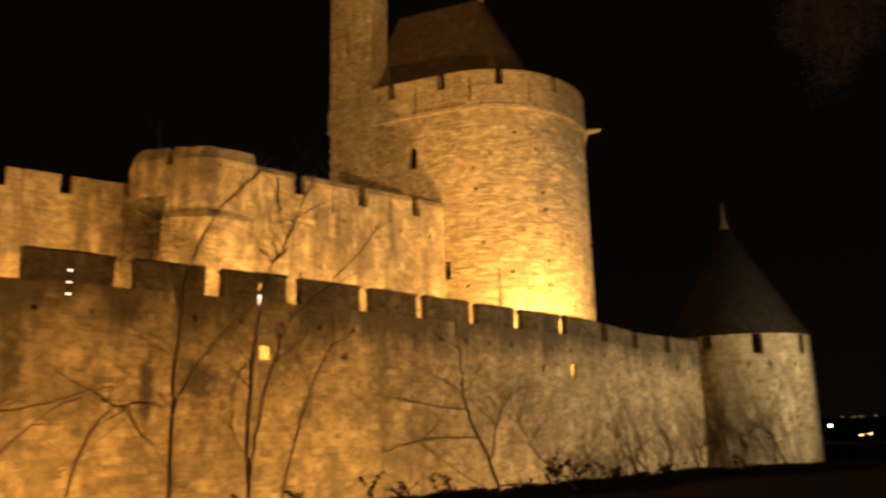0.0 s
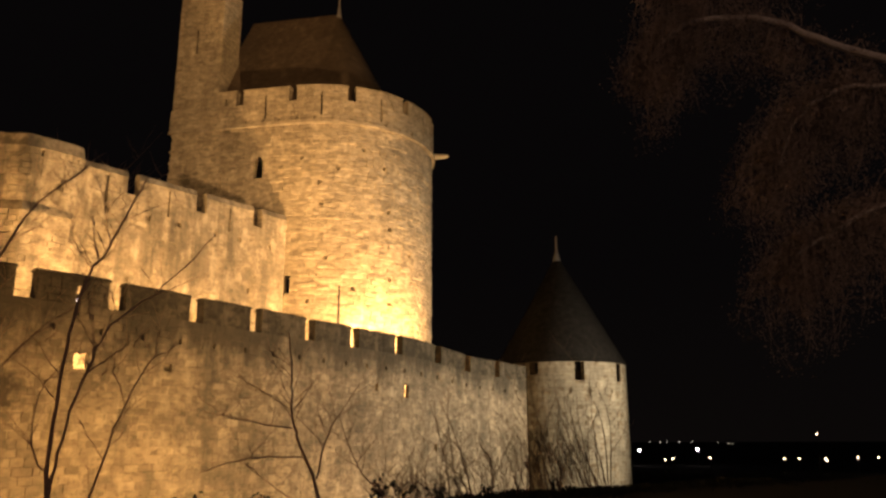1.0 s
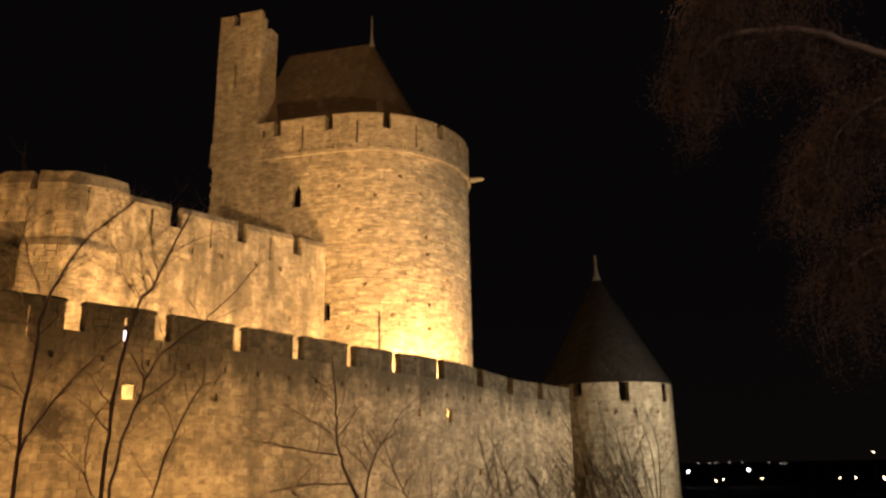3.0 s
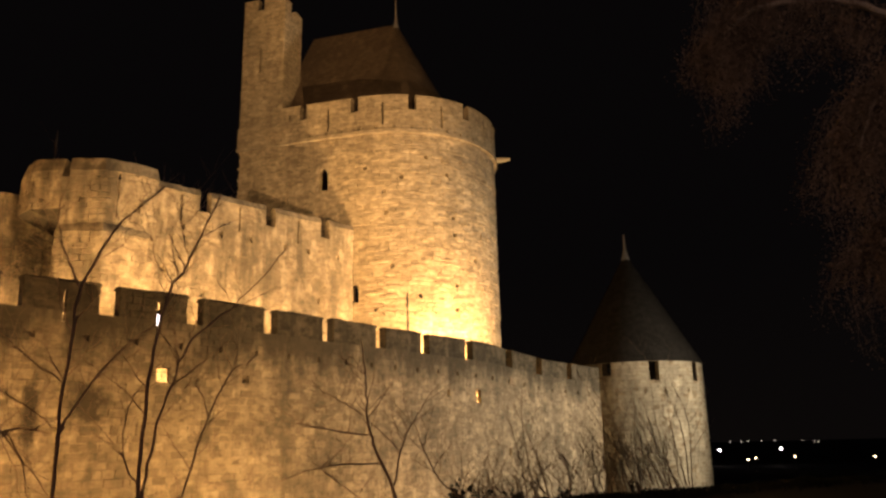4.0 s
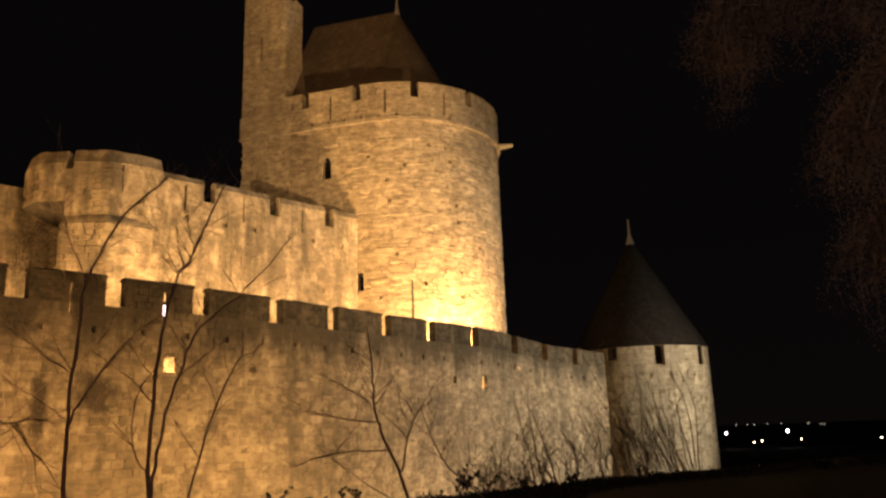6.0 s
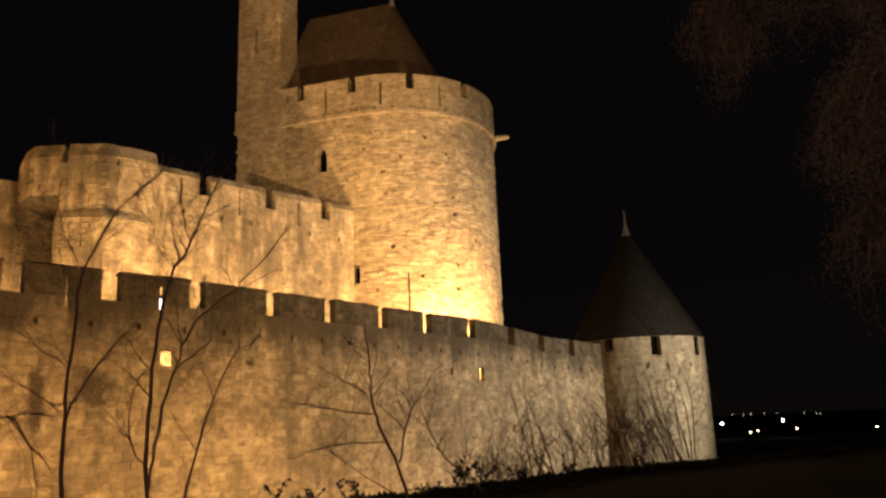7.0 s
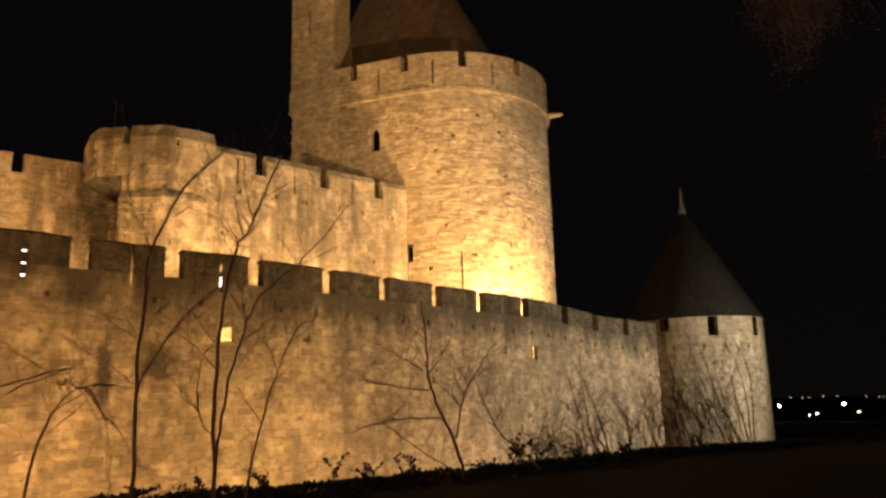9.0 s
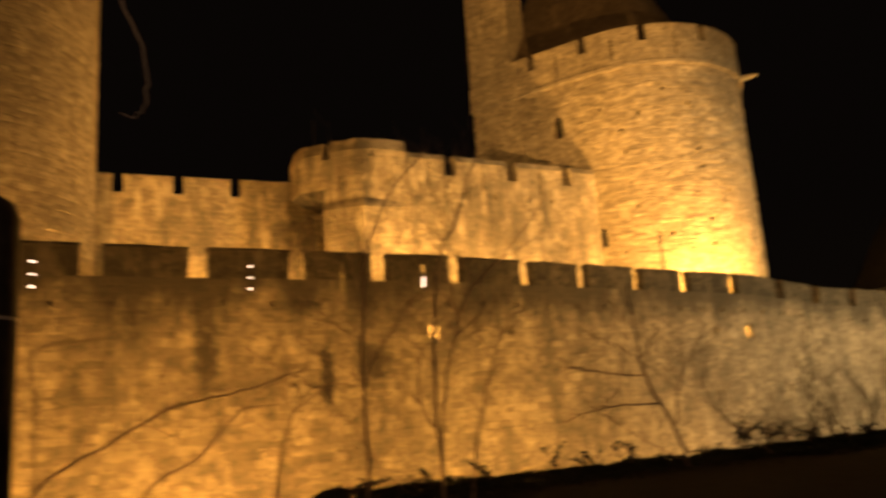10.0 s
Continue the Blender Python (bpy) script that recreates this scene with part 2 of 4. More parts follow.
def wall(m, path, s0, s1, z0, z1, thick, holes=(), step=1.0, out=0.0):
    """A solid wall along the path with openings right through it: holes of (s from, s to, z from, z to)."""
    ss = {round(s0, 4), round(s1, 4)}
    n = max(1, int((s1 - s0) / step))
    ss |= {round(s0 + (s1 - s0) * i / n, 4) for i in range(n + 1)}
    zs = {round(z0, 4), round(z1, 4)}
    for a, b, c, d in holes:
        ss |= {round(v, 4) for v in (a, b) if s0 < v < s1}
        zs |= {round(v, 4) for v in (c, d) if z0 < v < z1}
    ss, zs = sorted(ss), sorted(zs)

    def solid(i, j):
        if not (0 <= i < len(ss) - 1 and 0 <= j < len(zs) - 1):
            return False
        s, z = 0.5 * (ss[i] + ss[i + 1]), 0.5 * (zs[j] + zs[j + 1])
        return not any(a < s < b and c < z < d for a, b, c, d in holes)

    for i in range(len(ss) - 1):
        for j in range(len(zs) - 1):
            if not solid(i, j):
                continue
            a, b, c, d = ss[i], ss[i + 1], zs[j], zs[j + 1]
            f = [path.at(a, c, out), path.at(b, c, out), path.at(b, d, out), path.at(a, d, out)]
            k = [path.at(a, c, out - thick), path.at(b, c, out - thick), path.at(b, d, out - thick), path.at(a, d, out - thick)]
            m.quad(*f)
            m.quad(k[1], k[0], k[3], k[2])
            if not solid(i - 1, j):
                m.quad(k[0], f[0], f[3], k[3])
            if not solid(i + 1, j):
                m.quad(f[1], k[1], k[2], f[2])
            if not solid(i, j - 1):
                m.quad(k[0], k[1], f[1], f[0])
            if not solid(i, j + 1):
                m.quad(f[3], f[2], k[2], k[3])


def layered(m, path, s0, s1, z0, z1, thick, through_holes, pockets=(), step=1.0, out=0.0, skin=0.13, splay=0.45):
    """A wall whose slits are narrow in the outer skin and widen inwards; pockets go only as deep as the skin."""
    wall(m, path, s0, s1, z0, z1, skin, list(through_holes) + list(pockets), step, out)
    wide = [(a - splay, b + splay, c - 0.1, d + 0.1) for a, b, c, d in through_holes]
    wall(m, path, s0, s1, z0, z1, thick - skin, wide, step, out - skin)


def block(m, path, a, b, c, d, proud, rng, back=0.03, bevel=0.02, rough=0.008):
    """One dressed stone: a slightly uneven face with chamfered edges."""
    j = lambda: rng.uniform(-rough, rough)
    bs, bz = min(bevel, 0.3 * (b - a)), min(bevel, 0.3 * (d - c))
    o = [path.at(a, c, -back), path.at(b, c, -back), path.at(b, d, -back), path.at(a, d, -back)]
    f = [path.at(a + bs + j(), c + bz + j(), proud + j()), path.at(b - bs + j(), c + bz + j(), proud + j()),
         path.at(b - bs + j(), d - bz + j(), proud + j()), path.at(a + bs + j(), d - bz + j(), proud + j())]
    n = len(m.v)
    m.v += [tuple(v) for v in o + f]
    m.f += [(n + 4, n + 5, n + 6, n + 7)] + [(n + i, n + (i + 1) % 4, n + 4 + (i + 1) % 4, n + 4 + i) for i in range(4)]


def courses(path, s0, s1, z0, z1, course, length, rng, holes=(), joint=0.018, proud=(0.0, 0.045)):
    """The blocks of a wall's face, course by course: (s from, s to, z from, z to, proud)."""
    made = []
    z = z0
    while z < z1 - 0.06:
        h = min(rng.uniform(*course), z1 - z)
        if z1 - z - h < 0.08:
            h = z1 - z
        s = s0 - rng.uniform(0, length[0])
        while s < s1 - 0.02:
            e = s + rng.uniform(*length)
            a, b = max(s, s0), min(e, s1)
            s = e
            if b - a < 0.07:
                continue
            spans = [(a, b)]
            for ha, hb, hc, hd in holes:
                if z + h > hc + 0.01 and z < hd - 0.01:
                    spans = [q for x, y in spans for q in ((x, min(y, ha)), (max(x, hb), y)) if q[1] - q[0] > 0.05]
            for x, y in spans:
                made.append((x + joint / 2, y - joint / 2, z + joint / 2, z + h - joint / 2, rng.uniform(*proud)))
        z += h
    return made


def blocks_mesh(name, path, items, rng, material, bevel=0.02, rough=0.014):
    m = Mesh()
    for a, b, c, d, p in items:
        block(m, path, a, b, c, d, p, rng, bevel=bevel, rough=rough)
    return m.build(name, material)


def slab(m, path, s0, s1, z0, z1, out0, out1, n=4):
    """A course that stands proud of the face, as a coping or a string course."""
    for i in range(n):
        a, b = s0 + (s1 - s0) * i / n, s0 + (s1 - s0) * (i + 1) / n
        lo = [path.at(a, z0, out0), path.at(b, z0, out0), path.at(b, z0, out1), path.at(a, z0, out1)]
        hi = [path.at(a, z1, out0), path.at(b, z1, out0), path.at(b, z1, out1), path.at(a, z1, out1)]
        m.quad(*hi)
        m.quad(*reversed(lo))
        m.quad(lo[0], lo[1], hi[1], hi[0]) if out0 > out1 else m.quad(lo[3], lo[2], hi[2], hi[3])
        m.quad(lo[2], lo[3], hi[3], hi[2]) if out0 > out1 else m.quad(lo[1], lo[0], hi[0], hi[1])
        if i == 0:
            m.quad(lo[3], lo[0], hi[0], hi[3])
        if i == n - 1:
            m.quad(lo[1], lo[2], hi[2], hi[1])


def tube(m, knots, radii, sides=6):
    """A tapered round stem along the knots."""
    pts = [Vector(k) for k in knots]
    rings = []
    for i, p in enumerate(pts):
        d = (pts[min(i + 1, len(pts) - 1)] - pts[max(i - 1, 0)]).normalized()
        u = d.cross(Vector((0.31, 0.95, 0.05))).normalized()
        w = d.cross(u)
        rings.append([p + (u * math.cos(2 * math.pi * k / sides) + w * math.sin(2 * math.pi * k / sides)) * radii[i] for k in range(sides)])
    n = len(m.v)
    for r in rings:
        m.v += [tuple(v) for v in r]
    for i in range(len(rings) - 1):
        for k in range(sides):
            a, b = n + i * sides + k, n + i * sides + (k + 1) % sides
            m.f.append((a, b, b + sides, a + sides))
    m.f.append(tuple(n + k for k in reversed(range(sides))))
    m.f.append(tuple(n + (len(rings) - 1) * sides + k for k in range(sides)))


def smooth_line(knots, per=5, wobble=0.0, rng=None):
    """Points along a Catmull-Rom curve through the knots."""
    k = [Vector(p) for p in knots]
    k = [k[0] * 2 - k[1]] + k + [k[-1] * 2 - k[-2]]
    made = []
    for i in range(1, len(k) - 2):
        for j in range(per):
            t = j / per
            p = 0.5 * (2 * k[i] + (k[i + 1] - k[i - 1]) * t + (2 * k[i - 1] - 5 * k[i] + 4 * k[i + 1] - k[i + 2]) * t * t
                       + (3 * k[i] - k[i - 1] - 3 * k[i + 1] + k[i + 2]) * t ** 3)
            if wobble and (made):
                p = p + Vector((rng.gauss(0, wobble), rng.gauss(0, wobble), rng.gauss(0, wobble)))
            made.append(p)
    made.append(k[-2])
    return made


# ---- ground: terrace, ditch, the ward between the walls, and the plain beyond ----
EDGE = [(-60.0, -34.0), (-7.4, 13.6), (0.0, 18.8), (4.6, 24.4), (9.2, 27.4), (16.0, 31.0), (60.0, 50.0)]
OUTER = Path([(-40.0, -7.15), (-26.1, 7.25), (-9.6, 24.35), (-8.2, 25.95), (-7.0, 27.45), (3.85, 41.7), (10.4, 50.2)],
             lift=lambda s: -0.43 * min(1.0, max(0.0, (s - 63.5) / 6.5)))
S0 = OUTER.s[1]


def beyond(line, x, y):
    """Signed distance past a line on the plan, positive on its far (left-hand) side."""
    best, sign = 1e9, 1.0
    for (ax, ay), (bx, by) in zip(line, line[1:]):
        dx, dy = bx - ax, by - ay
        t = min(1.0, max(0.0, ((x - ax) * dx + (y - ay) * dy) / (dx * dx + dy * dy)))
        d = math.hypot(x - ax - t * dx, y - ay - t * dy)
        if d < best:
            best, sign = d, 1.0 if dx * (y - ay) - dy * (x - ax) > 0 else -1.0
    return best * sign


INSIDE = [(-40.0, -7.15), (-26.1, 7.25), (-8.2, 25.95), (3.85, 41.7), (10.4, 50.2), (14.0, 58.0), (14.0, 140.0)]


def ground_height(x, y):
    e, i = beyond(EDGE, x, y), beyond(INSIDE, x, y)
    far = math.hypot(x, y)
    k = min(1.0, max(0.0, e / 5.0))
    z = -3.0 * k * k * (3 - 2 * k)
    if i > 0.4:
        z = -3.0 + 6.1 * min(1.0, (i - 0.4) / 0.8)
    fall = min(1.0, max(0.0, (far - 75.0) / 300.0))
    z = z * (1 - fall) - 11.0 * fall
    return z + 0.05 * noise.noise((x * 0.6, y * 0.6, 3.0)) + 0.12 * noise.noise((x * 0.13, y * 0.13, 7.0))


def axis(step):
    """Grid lines, close together near the camera and ever wider towards the horizon."""
    a = [i * step for i in range(int(70 / step) + 1)]
    v, d = a[-1], step
    while v < 4500:
        d *= 1.35
        v += d
        a.append(v)
    return sorted({-q for q in a} | set(a))


gx = axis(0.9)
gm = Mesh()
gm.v = [(x, y, ground_height(x, y)) for y in gx for x in gx]
N = len(gx)
gm.f = [(j * N + i, j * N + i + 1, (j + 1) * N + i + 1, (j + 1) * N + i) for j in range(N - 1) for i in range(N - 1)]
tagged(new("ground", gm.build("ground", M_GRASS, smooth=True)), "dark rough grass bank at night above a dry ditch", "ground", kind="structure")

# ---- outer curtain wall with its merlons ----
rng = random.Random(11)
GAPS = [S0 + v for v in (-9.9, -6.9, -3.9, -0.9, 2.1, 5.1, 8.1, 11.1, 14.1, 17.05, 20.15, 22.98, 25.96, 29.21, 32.19, 35.39, 38.49, 42.02, 45.72, 48.86, 52.45)]
SILL, TOP, GAP = 5.8, 6.74, 0.64
outer = thing("wall_outer", "weathered limestone outer curtain wall with crenellated parapet", "castle wall", "structure")
OUT_HOLES = [(S0 + 24.69, S0 + 25.13, 3.83, 4.29), (S0 + 42.58, S0 + 42.94, 3.70, 4.34)]
PUTLOGS = [(S0 + 13.0 + 1.55 * k, S0 + 13.15 + 1.55 * k, 4.93, 5.13) for k in range(28)]
NICHES = [(S0 + 28.0, S0 + 28.32, 3.95, 4.22), (S0 + 44.8, S0 + 45.6, 1.22, 1.58), (S0 + 40.1, S0 + 40.35, 3.9, 4.25), (S0 + 16.2, S0 + 16.5, 1.2, 1.4), (S0 + 19.7, S0 + 19.95, 2.4, 2.6)]
m = Mesh()
OUT_SLITS = [(S0 + v - w / 2, S0 + v + w / 2, SILL - 0.35, SILL) for v, w in ((12.63, 0.14), (18.62, 0.14), (21.65, 0.08), (24.64, 0.14))]
layered(m, OUTER, 0.0, OUTER.length, -4.0, 3.2, 1.6, (), [q for q in NICHES if q[3] < 3.2], 1.5)
layered(m, OUTER, 0.0, OUTER.length, 3.2, SILL, 0.5, OUT_HOLES + OUT_SLITS, PUTLOGS + [q for q in NICHES if q[2] > 3.2], 1.5)
part("core", m.build("outer_core", M_MORTAR_OUT, 0.001), outer)
face = courses(OUTER, 0.0, OUTER.length, -3.6, SILL - 0.95, (0.17, 0.30), (0.22, 0.62), rng, OUT_HOLES + NICHES, 0.010, (-0.005, 0.02))
face += courses(OUTER, 0.0, OUTER.length, SILL - 0.95, SILL, (0.20, 0.28), (0.3, 0.7), rng, PUTLOGS + OUT_SLITS, 0.006, (0.0, 0.025))
outer_near = [q for q in face if S0 + 14.0 < q[0] < S0 + 25.5 and 0.6 < q[2] < 4.4]
outer_near = [outer_near[int(k * len(outer_near) / 290)] for k in range(290)] if len(outer_near) > 290 else outer_near
taken = set(outer_near)
part("masonry", blocks_mesh("outer_stones", OUTER, [q for q in face if q not in taken], rng, M_OUTER, 0.018, 0.014), outer, kind="stuff")


def merlon_of(path, a, b, z0, z1, thick, slit, parent, material, mortar, rng, name="merlon", tall=None, out=0.0, cope=0.10, bevel=0.025, joint=0.007):
    """One merlon: core, facing stones and a sloping coping, with an arrow slit where there is one."""
    holes = []
    if slit is not None:
        lo, hi, w = tall or (z0 - 0.25, z1 - 0.22, 0.11)
        holes = [(slit - w / 2, slit + w / 2, lo, hi)]
    core = Mesh()
    layered(core, path, a, b, z0, z1 - cope, thick, holes, (), 1.2, out=out, splay=0.35)
    me = core.build(name, mortar, 0.001)
    faces = Mesh()
    for q in courses(path, a - 0.01, b + 0.01, z0 + 0.004, z1 - cope, (0.19, 0.27), (0.28, 0.6), rng, holes, joint, (0.008 + out, 0.022 + out)):
        block(faces, path, *q, rng, bevel=bevel, rough=0.5 * bevel)
    e, h = (0.05, z1 - cope) if cope < 0.2 else (0.03, z1 - cope)
    n = max(2, int((b - a) / 0.5))
    back = 0.06 + 0.2 * (cope - 0.10)
    for i in range(n):
        s, t = a - 0.03 + (b - a + 0.06) * i / n, a - 0.03 + (b - a + 0.06) * (i + 1) / n
        dz = rng.uniform(-0.015, 0.02)
        prof = [(out + e, h), (out + e, h + 0.05), (out - back, h + cope + 0.02 + dz), (out - thick + 0.06, h + cope + 0.02 + dz), (out - thick - e, h + 0.05), (out - thick - e, h)]
        A, B = [path.at(s, z, o) for o, z in prof], [path.at(t, z, o) for o, z in prof]
        for k in range(6):
            faces.quad(A[k], B[k], B[(k + 1) % 6], A[(k + 1) % 6])
        for ring in (list(reversed(A)), B):
            k = len(faces.v)
            faces.v += [tuple(v) for v in ring]
            faces.f.append(tuple(range(k, k + 6)))
    ob = part(name, me, parent)
    part("facing", faces.build(name + "_facing", material), ob, kind="stuff")
    return ob


SLITS = {7: S0 + 12.63, 9: S0 + 18.62, 10: S0 + 21.65, 11: S0 + 24.64}
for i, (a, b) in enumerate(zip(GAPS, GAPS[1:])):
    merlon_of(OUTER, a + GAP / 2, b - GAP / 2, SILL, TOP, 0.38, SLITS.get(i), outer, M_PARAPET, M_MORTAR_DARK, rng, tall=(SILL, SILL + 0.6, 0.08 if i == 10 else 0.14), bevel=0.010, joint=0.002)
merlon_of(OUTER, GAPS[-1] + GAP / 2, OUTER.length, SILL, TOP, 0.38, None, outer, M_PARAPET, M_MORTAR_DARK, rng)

# ---- corner tower with its cone ----
CX, CY, CR = 13.5, 53.3, 4.40
corner = thing("corner_tower", "small round limestone corner tower with a dark conical roof", "tower")
ring = Path(arc(CX, CY, CR, 90, 450, 72))
deg = lambda a: (a - 90) / 360 * ring.length
EAVE = 6.60
c_holes = []
for a, w, z in ((271.5, 0.62, 5.35), (314.5, 0.6, 5.35), (232.5, 0.6, 5.75)):
    c_holes.append((deg(a) - w / 2, deg(a) + w / 2, z, EAVE - 0.08))
m = Mesh()
C_PITS = [(deg(a) - 0.08, deg(a) + 0.08, 4.56, 4.76) for a in (240, 263, 280, 303)]
layered(m, ring, 0, ring.length, -4.0, EAVE, 0.8, c_holes, C_PITS, 0.4, splay=0.1)
part("core", m.build("corner_core", M_MORTAR, 0.001), corner)
items = courses(ring, 0, ring.length, -3.6, EAVE, (0.20, 0.28), (0.3, 0.55), rng, c_holes + C_PITS, 0.006, (0.0, 0.012))
part("masonry", blocks_mesh("corner_stones", ring, items, rng, M_CORNER, 0.010, 0.005), corner, kind="stuff")
rows = 46
cone = Mesh()
CH = 14.65 - EAVE
for i in range(rows):
    z, z2 = EAVE - 0.06 + CH * i / rows, EAVE - 0.06 + CH * (i + 1) / rows
    r, r2 = (CR + 0.12) * (1 - i / rows), (CR + 0.12) * (1 - (i + 1) / rows)
    n = max(8, int(2 * math.pi * r / 0.28))
    for k in range(n):
        a, b = 2 * math.pi * (k + 0.5 * (i % 2)) / n, 2 * math.pi * (k + 1 + 0.5 * (i % 2)) / n - 0.004
        j = rng.uniform(0.0, 0.018)
        lo, hi = r + 0.03 + j, max(r2 - 0.005, 0.01)
        P = [Vector((CX + lo * math.cos(a), CY + lo * math.sin(a), z)), Vector((CX + lo * math.cos(b), CY + lo * math.sin(b), z)),
             Vector((CX + hi * math.cos(b), CY + hi * math.sin(b), z2)), Vector((CX + hi * math.cos(a), CY + hi * math.sin(a), z2))]
        q = [Vector((CX + (lo - 0.03) * math.cos(t), CY + (lo - 0.03) * math.sin(t), z - 0.01)) for t in (a, b)]
        cone.quad(*P)
        cone.quad(q[0], q[1], P[1], P[0])
roof = part("roof", cone.build("corner_roof", M_SLATE), corner, "dark slate conical roof", kind="stuff")
under = Mesh()
for k in range(48):
    a, b = 2 * math.pi * k / 48, 2 * math.pi * (k + 1) / 48
    under.quad((CX, CY, EAVE + 0.05), (CX + (CR + 0.1) * math.cos(b), CY + (CR + 0.1) * math.sin(b), EAVE - 0.05),
               (CX + (CR + 0.1) * math.cos(a), CY + (CR + 0.1) * math.sin(a), EAVE - 0.05), (CX, CY, EAVE + 0.05))
part("soffit", under.build("corner_soffit", M_DARK), roof)
m = Mesh()
tube(m, [(CX, CY, 14.1), (CX, CY, 14.6), (CX, CY, 14.9), (CX, CY, 16.0)], [0.30, 0.17, 0.09, 0.05], 10)
part("finial", m.build("corner_finial", M_LEAD), corner, "pale lead finial on the cone")

# ---- great tower: a horseshoe with a straight flank, stair turret and hipped roof ----
TX, TY, TR = -2.59, 52.43, 6.90
FD = Vector((0.958, -0.286))
FL = Vector((-12.9, 48.3))
tan_a = math.degrees(math.atan2(-0.958, -0.286))
back = Vector((0.286, 0.958))
far_left = FL + back * 13.0
plan_pts = [tuple(far_left), tuple(FL)] + [tuple(FL + FD * 8.7 * k / 6) for k in range(1, 6)] + arc(TX, TY, TR, tan_a % 360, 433.4, 60)
GREAT = Path(plan_pts)
S_FL = 13.0
S_TAN = S_FL + 8.7
great = thing("great_tower", "tall horseshoe limestone tower with crenellations, floodlit from below", "tower")
STR, PTOP, PSILL = 20.85, 23.5, 22.45
on_arc = lambda a: S_TAN + radians(a - tan_a % 360) * TR
g_holes = [(S_FL + 5.89, S_FL + 6.51, 17.45, 19.0), (S_FL + 8.25, S_FL + 8.62, 10.1, 11.2), (S_FL + 3.6, S_FL + 3.74, 16.7, 17.75)]
m = Mesh()
pit_at = [(267.1, 15.6), (266.0, 17.0), (303.0, 15.5), (304.0, 14.4), (304.5, 11.2), (304.5, 9.7), (262.0, 9.6), (275.0, 17.9), (300.0, 18.3), (256.0, 18.6), (270.0, 12.2), (288.0, 19.3), (318.0, 13.0), (284.0, 10.4)]
G_PITS = [(on_arc(a) - 0.12, on_arc(a) + 0.12, z - 0.12, z + 0.12) for a, z in pit_at]
layered(m, GREAT, 0, GREAT.length, 0.0, STR, 1.5, g_holes, G_PITS, 0.5, skin=0.4, splay=0.75)
part("core", m.build("great_core", M_MORTAR, 0.001), great)
items = courses(GREAT, S_FL - 1.0, GREAT.length, 4.0, STR, (0.24, 0.32), (0.35, 0.75), rng, g_holes + G_PITS, 0.022, (-0.01, 0.075))
great_near = [q for q in items if S_FL + 6.0 < q[0] < S_FL + 19.0 and q[2] > 8.0]
great_near = [great_near[int(k * len(great_near) / 290)] for k in range(290)] if len(great_near) > 290 else great_near
taken = set(great_near)
part("masonry", blocks_mesh("great_stones", GREAT, [q for q in items if q not in taken], rng, M_TOWER, 0.03), great, kind="stuff")
m = Mesh()
slab(m, GREAT, S_FL - 0.12, GREAT.length, STR, STR + 0.22, 0.25, -1.2, 90)
part("string_course", m.build("string_course", M_TOWER, 0.001), great)
m = Mesh()
P_SLITS = [(S_FL + v - 0.055, S_FL + v + 0.055, 21.4, PSILL) for v in (6.5, 10.16, 13.96, 17.9, 21.95)]
P_WEEPS = [(S_FL + v, S_FL + v + 0.16, STR + 0.22, STR + 0.46) for v in np.arange(5.2, 25.0, 1.12)]
layered(m, GREAT, S_FL, GREAT.length, STR + 0.22, PSILL, 0.6, P_SLITS, P_WEEPS, 0.5, out=0.12, splay=0.3)
part("parapet", m.build("great_parapet", M_MORTAR, 0.001), great)
pitems = courses(GREAT, S_FL, GREAT.length, STR + 0.22, PSILL, (0.26, 0.34), (0.35, 0.75), rng, P_SLITS + P_WEEPS, 0.02, (0.13, 0.16))
part("parapet_masonry", blocks_mesh("great_parapet_stones", GREAT, pitems, rng, M_TOWER), great, kind="stuff")
G_GAPS = [S_FL + 4.7, S_FL + 8.3, S_FL + 12.02, S_FL + 15.9, S_FL + 19.9, S_FL + 24.0, S_FL + 28.0]
for a, b in zip([S_FL + 3.1] + [g + 0.26 for g in G_GAPS], [g - 0.26 for g in G_GAPS] + [GREAT.length]):
    merlon_of(GREAT, a, b, PSILL, PTOP, 0.6, 0.5 * (a + b), great, M_TOWER, M_MORTAR, rng, tall=(PSILL, PTOP - 0.55, 0.11), out=0.12)

# stair turret
turret = [FL, FL + FD * 3.1, FL + FD * 3.1 + back * 2.5, FL + back * 2.5]
stair = part("stair_turret", None, great, "square stair turret rising above the tower")


def corner_wall(name, corners, z0, z1, thick, parent, material, mortar, rng, holes=None, course=(0.24, 0.32), length=(0.35, 0.7)):
    """Walls on a polygon plan, each side with its own facing; holes: {side: [(s, s, z, z)]}."""
    for i, (a, b) in enumerate(zip(corners, corners[1:] + corners[:1])):
        p = Path([tuple(a), tuple(b)])
        hs = (holes or {}).get(i, [])
        m = Mesh()
        wall(m, p, 0, p.length, z0, z1, min(thick, 0.5 * p.length), hs, 3.0)
        side = part("side", m.build(name + "_side", mortar, 0.001), parent)
        part("facing", blocks_mesh(name + "_facing", p, courses(p, -0.02, p.length + 0.02, z0, z1, course, length, rng, hs, 0.014, (0.01, 0.04)), rng, material, 0.03), side, kind="stuff")


